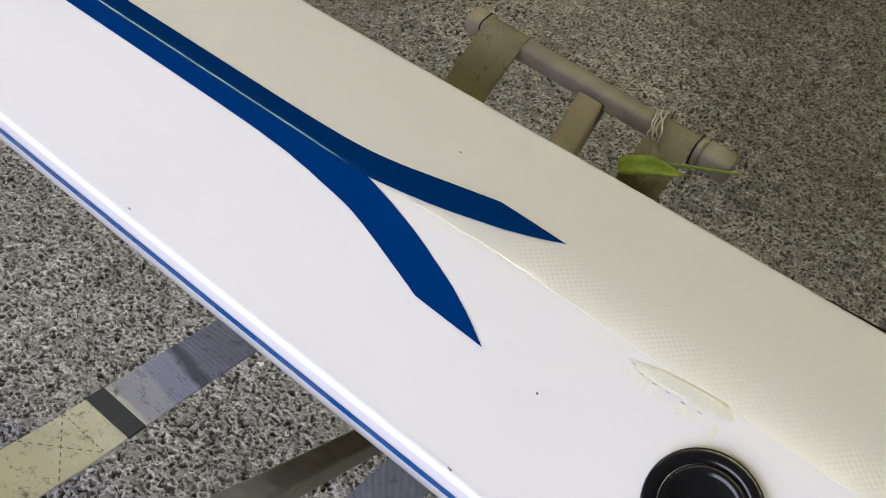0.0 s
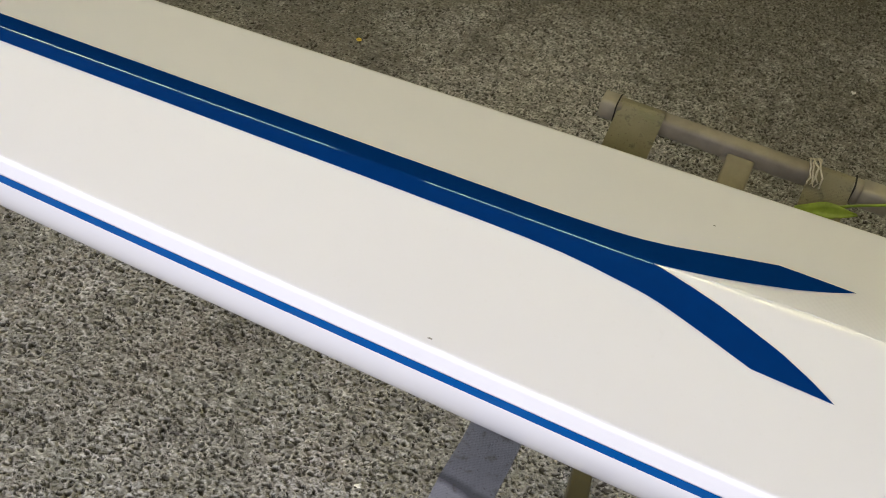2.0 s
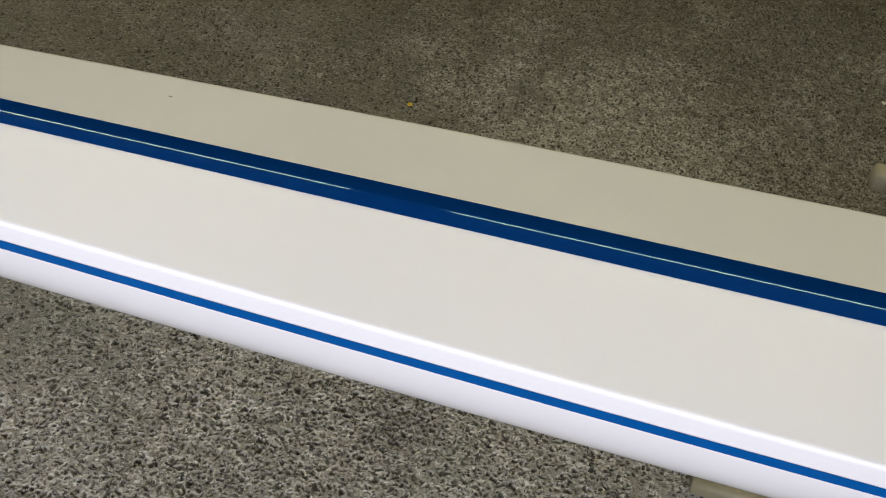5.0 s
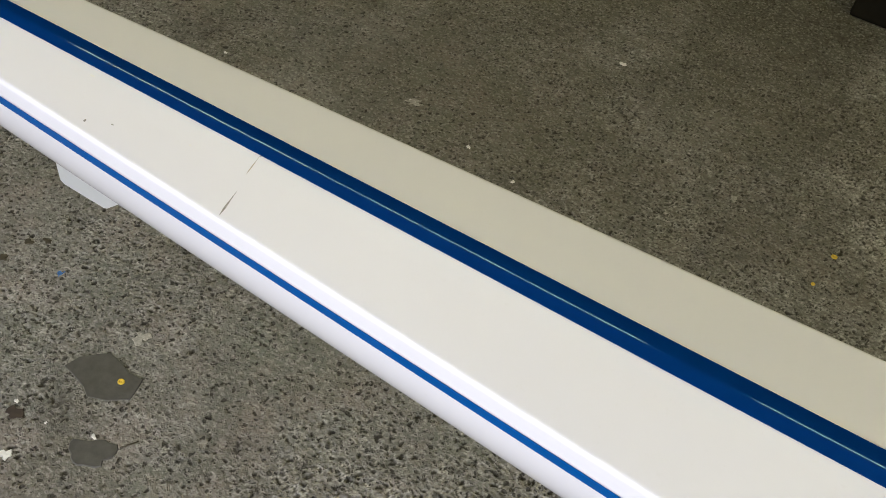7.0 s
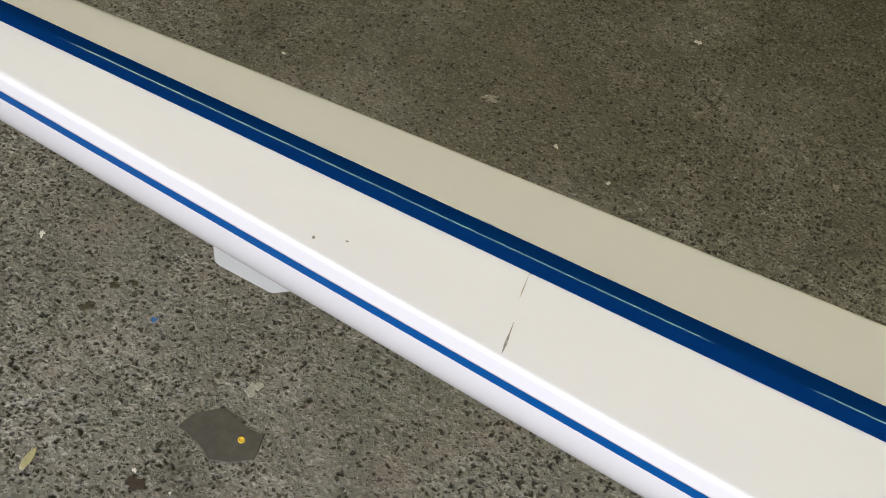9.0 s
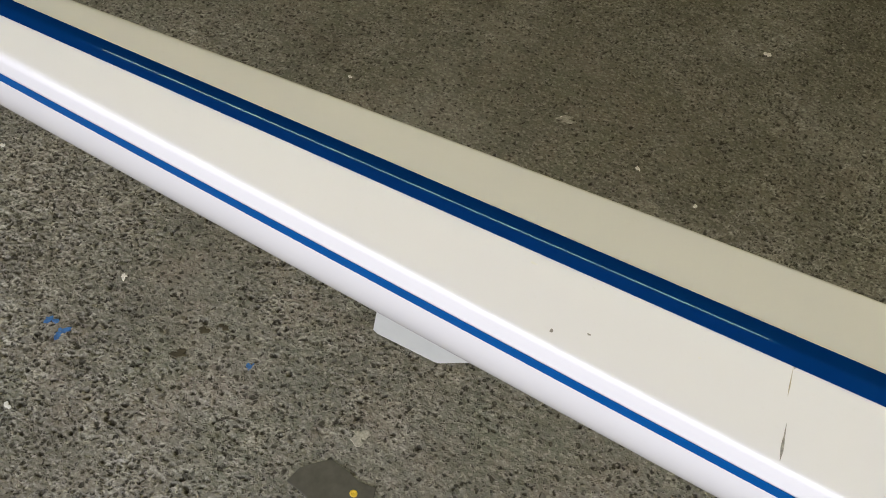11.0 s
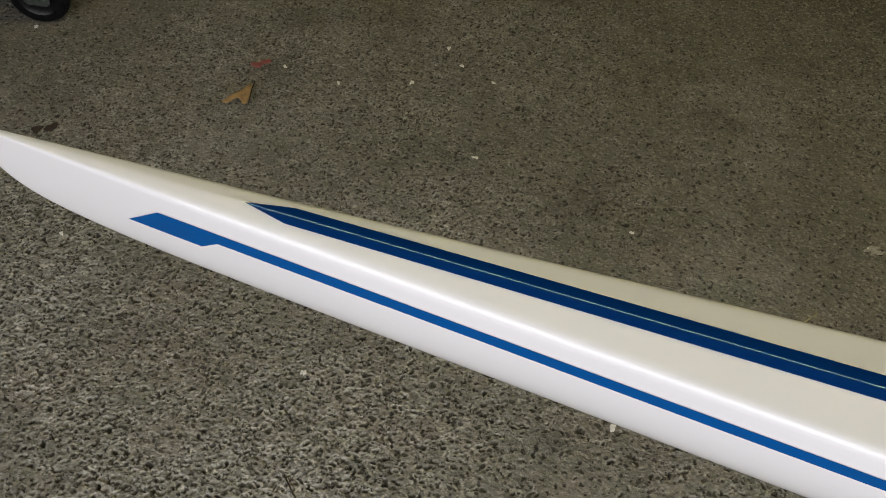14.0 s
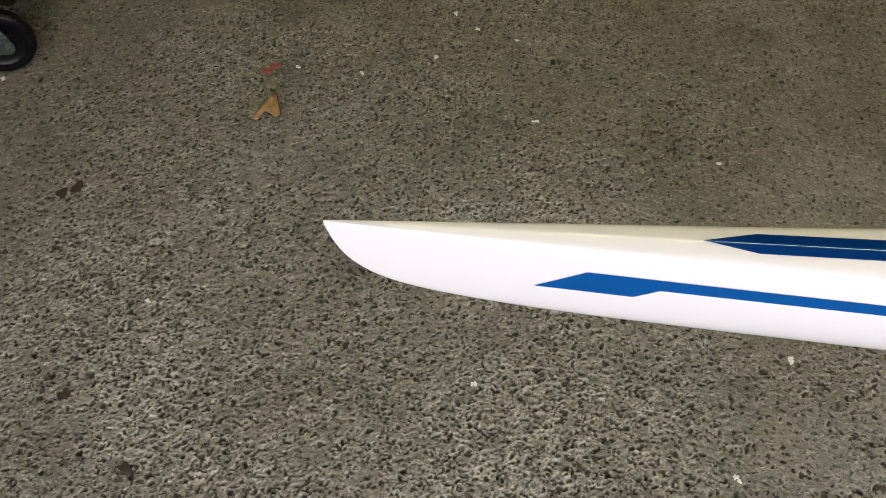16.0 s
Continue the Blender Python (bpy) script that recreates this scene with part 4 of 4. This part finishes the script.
for k, (x, y, s, a) in enumerate(((-2.784, 0.627, 7, 0.6), (-2.756, 0.653, 6, 0.2), (-2.791, 0.560, 9, 0.4))):
    blob("grit", x, y, s * 0.001, TWIGM, "small dark lump of grit on the floor", "grit", 300 + k, 1.6, a, 0.003, 0.5, "grit lumps")

# dry leaf, creased along its middle, with a notched end and a dark edge curled up
verts = []
for k in range(11):
    t = k / 10
    for j in range(11):
        s = -1 + j / 5
        left, right = -0.052 * t**1.15, 0.010 + 0.010 * t
        notch = 0.034 * max(0.0, (t - 0.55) / 0.45) * max(0.0, 1 - abs(s - 0.05) * 2.0)
        ragged = 0.003 * math.sin(9 * s + 4 * t)
        x = left + (right - left) * (s + 1) / 2
        fold = 0.012 * max(0.0, s - 0.45) ** 1.2 + 0.003 * abs(s)
        verts.append((x, 0.046 - 0.094 * t + notch + ragged * t, 0.006 + fold + 0.004 * math.sin(2.6 * t) + 0.001 * math.sin(9 * t + 5 * s)))
dry = new("dry_leaf")
mesh_ob("blade", verts, grid_faces(11, 11), DRYLEAF, dry, "tan dry blade", True).modifiers.new("thick", "SOLIDIFY").thickness = 0.0006
rod_along([(0.006, 0.062, 0.006), (0.009, 0.046, 0.0095), (0.014, 0.010, 0.0175), (0.020, -0.030, 0.0175), (0.0205, -0.047, 0.014)], 0.0022, TWIGM, "midrib", dry, "dark brown midrib", 6, 0.3)
dry.matrix_world = pose(-4.036, 1.532, 0.0, 0, 0, 14)
tagged(dry, "curled brown dry leaf on the floor", "leaf")
for k, (x, y, s) in enumerate(((-4.066, 1.693, 10), (-4.082, 1.670, 11))):
    blob("petal_scrap", x, y, s * 0.001, PETAL, "small red petal scrap on the floor", "petal", 260 + k, 1.3, 0.6, 0.004, 0.4, "petal scraps")

# a low dark trolley on castors, of which one corner shows
trolley = new("trolley")
trolley.location = (-4.745, 1.618, 0)
tagged(trolley, "low dark trolley on black rubber castors", "trolley")
part("base_board", box_bm(-0.86, 0.06, 0.02, 0.72, 0.176, 0.20, 0.004), BOXM, trolley)
for x0, x1, y0, y1 in ((-0.86, 0.06, 0.02, 0.04), (-0.86, 0.06, 0.70, 0.72), (0.04, 0.06, 0.043, 0.697), (-0.86, -0.84, 0.043, 0.697)):
    part("side_rail", box_bm(x0, x1, y0, y1, 0.203, 0.25, 0.003), BOXM, trolley)
castor = new("castor_wheel")
castor.parent = trolley
castor.matrix_basis = pose(0, 0, 0, 0, 0, 24)
tagged(castor, "black rubber castor wheel in a zinc fork")
R = 0.086
tyre = [(R - 0.022, -0.017), (R - 0.008, -0.019), (R - 0.002, -0.014), (R, -0.006), (R, 0.006), (R - 0.002, 0.014), (R - 0.008, 0.019), (R - 0.022, 0.017)]
wheel_m = Matrix.Translation((0, 0, R)) @ Matrix.Rotation(radians(90), 4, "X")
bm = lathe_bm(tyre, 40)
bm.transform(wheel_m)
wheel = part("tyre", bm, RUBBER, castor, "", True)
rim = [(0.010, -0.020), (0.018, -0.020), (0.021, -0.010), (0.040, -0.009), (R - 0.024, -0.014), (R - 0.021, -0.0165), (R - 0.021, 0.0165), (R - 0.024, 0.014), (0.040, 0.009), (0.021, 0.010), (0.018, 0.020), (0.010, 0.020)]
bm = lathe_bm(rim, 40)
bm.transform(wheel_m)
part("rim", bm, RUBBER, castor, "black plastic wheel centre", True)
for s in (-1, 1):
    bm = bmesh.new()
    prof = [(0.030, R - 0.020), (0.033, R - 0.006), (0.006, 0.165), (-0.100, 0.165), (-0.086, 0.130), (-0.030, R - 0.020), (0.020, R - 0.028)]
    lo = [bm.verts.new((x, s * 0.0235, z)) for x, z in prof]
    hi = [bm.verts.new((x, s * 0.0265, z)) for x, z in prof]
    bm.faces.new(lo)
    bm.faces.new(hi[::-1])
    for k in range(len(prof)):
        j = (k + 1) % len(prof)
        bm.faces.new((lo[j], lo[k], hi[k], hi[j]))
    part("fork_arm", bm, ZINC, castor, "zinc-plated fork arm")
bm = lathe_bm([(0.0002, -0.034), (0.009, -0.034), (0.010, -0.030), (0.010, 0.030), (0.009, 0.034), (0.0002, 0.034)], 6)
bm.transform(wheel_m)
part("axle_bolt", bm, ZINC, castor)
part("top_plate", box_bm(-0.10, 0.005, -0.04, 0.05, 0.1655, 0.1745, 0.002), ZINC, castor)
for x, y, a in ((-0.80, 0.06, 10), (-0.80, 0.62, 70), (-0.02, 0.62, 40)):
    copy = new("castor_wheel")
    copy.parent = trolley
    copy.matrix_basis = pose(x, y, 0, 0, 0, a)
    tagged(copy, "black rubber castor wheel in a zinc fork")
    for piece in list(castor.children):
        twin = new(piece.name.split(".")[0], piece.data)
        twin.parent = copy

# dark box at the far side
box = new("storage_box")
box.location = (-1.262, 3.267, 0)
tagged(box, "dark box standing on the floor", "box")
part("body", box_bm(-0.31, 0.31, -0.255, 0.25, 0.0, 0.30, 0.012), BOXM, box)
part("lid", box_bm(-0.32, 0.32, -0.265, 0.26, 0.302, 0.335, 0.010), BOXM, box)
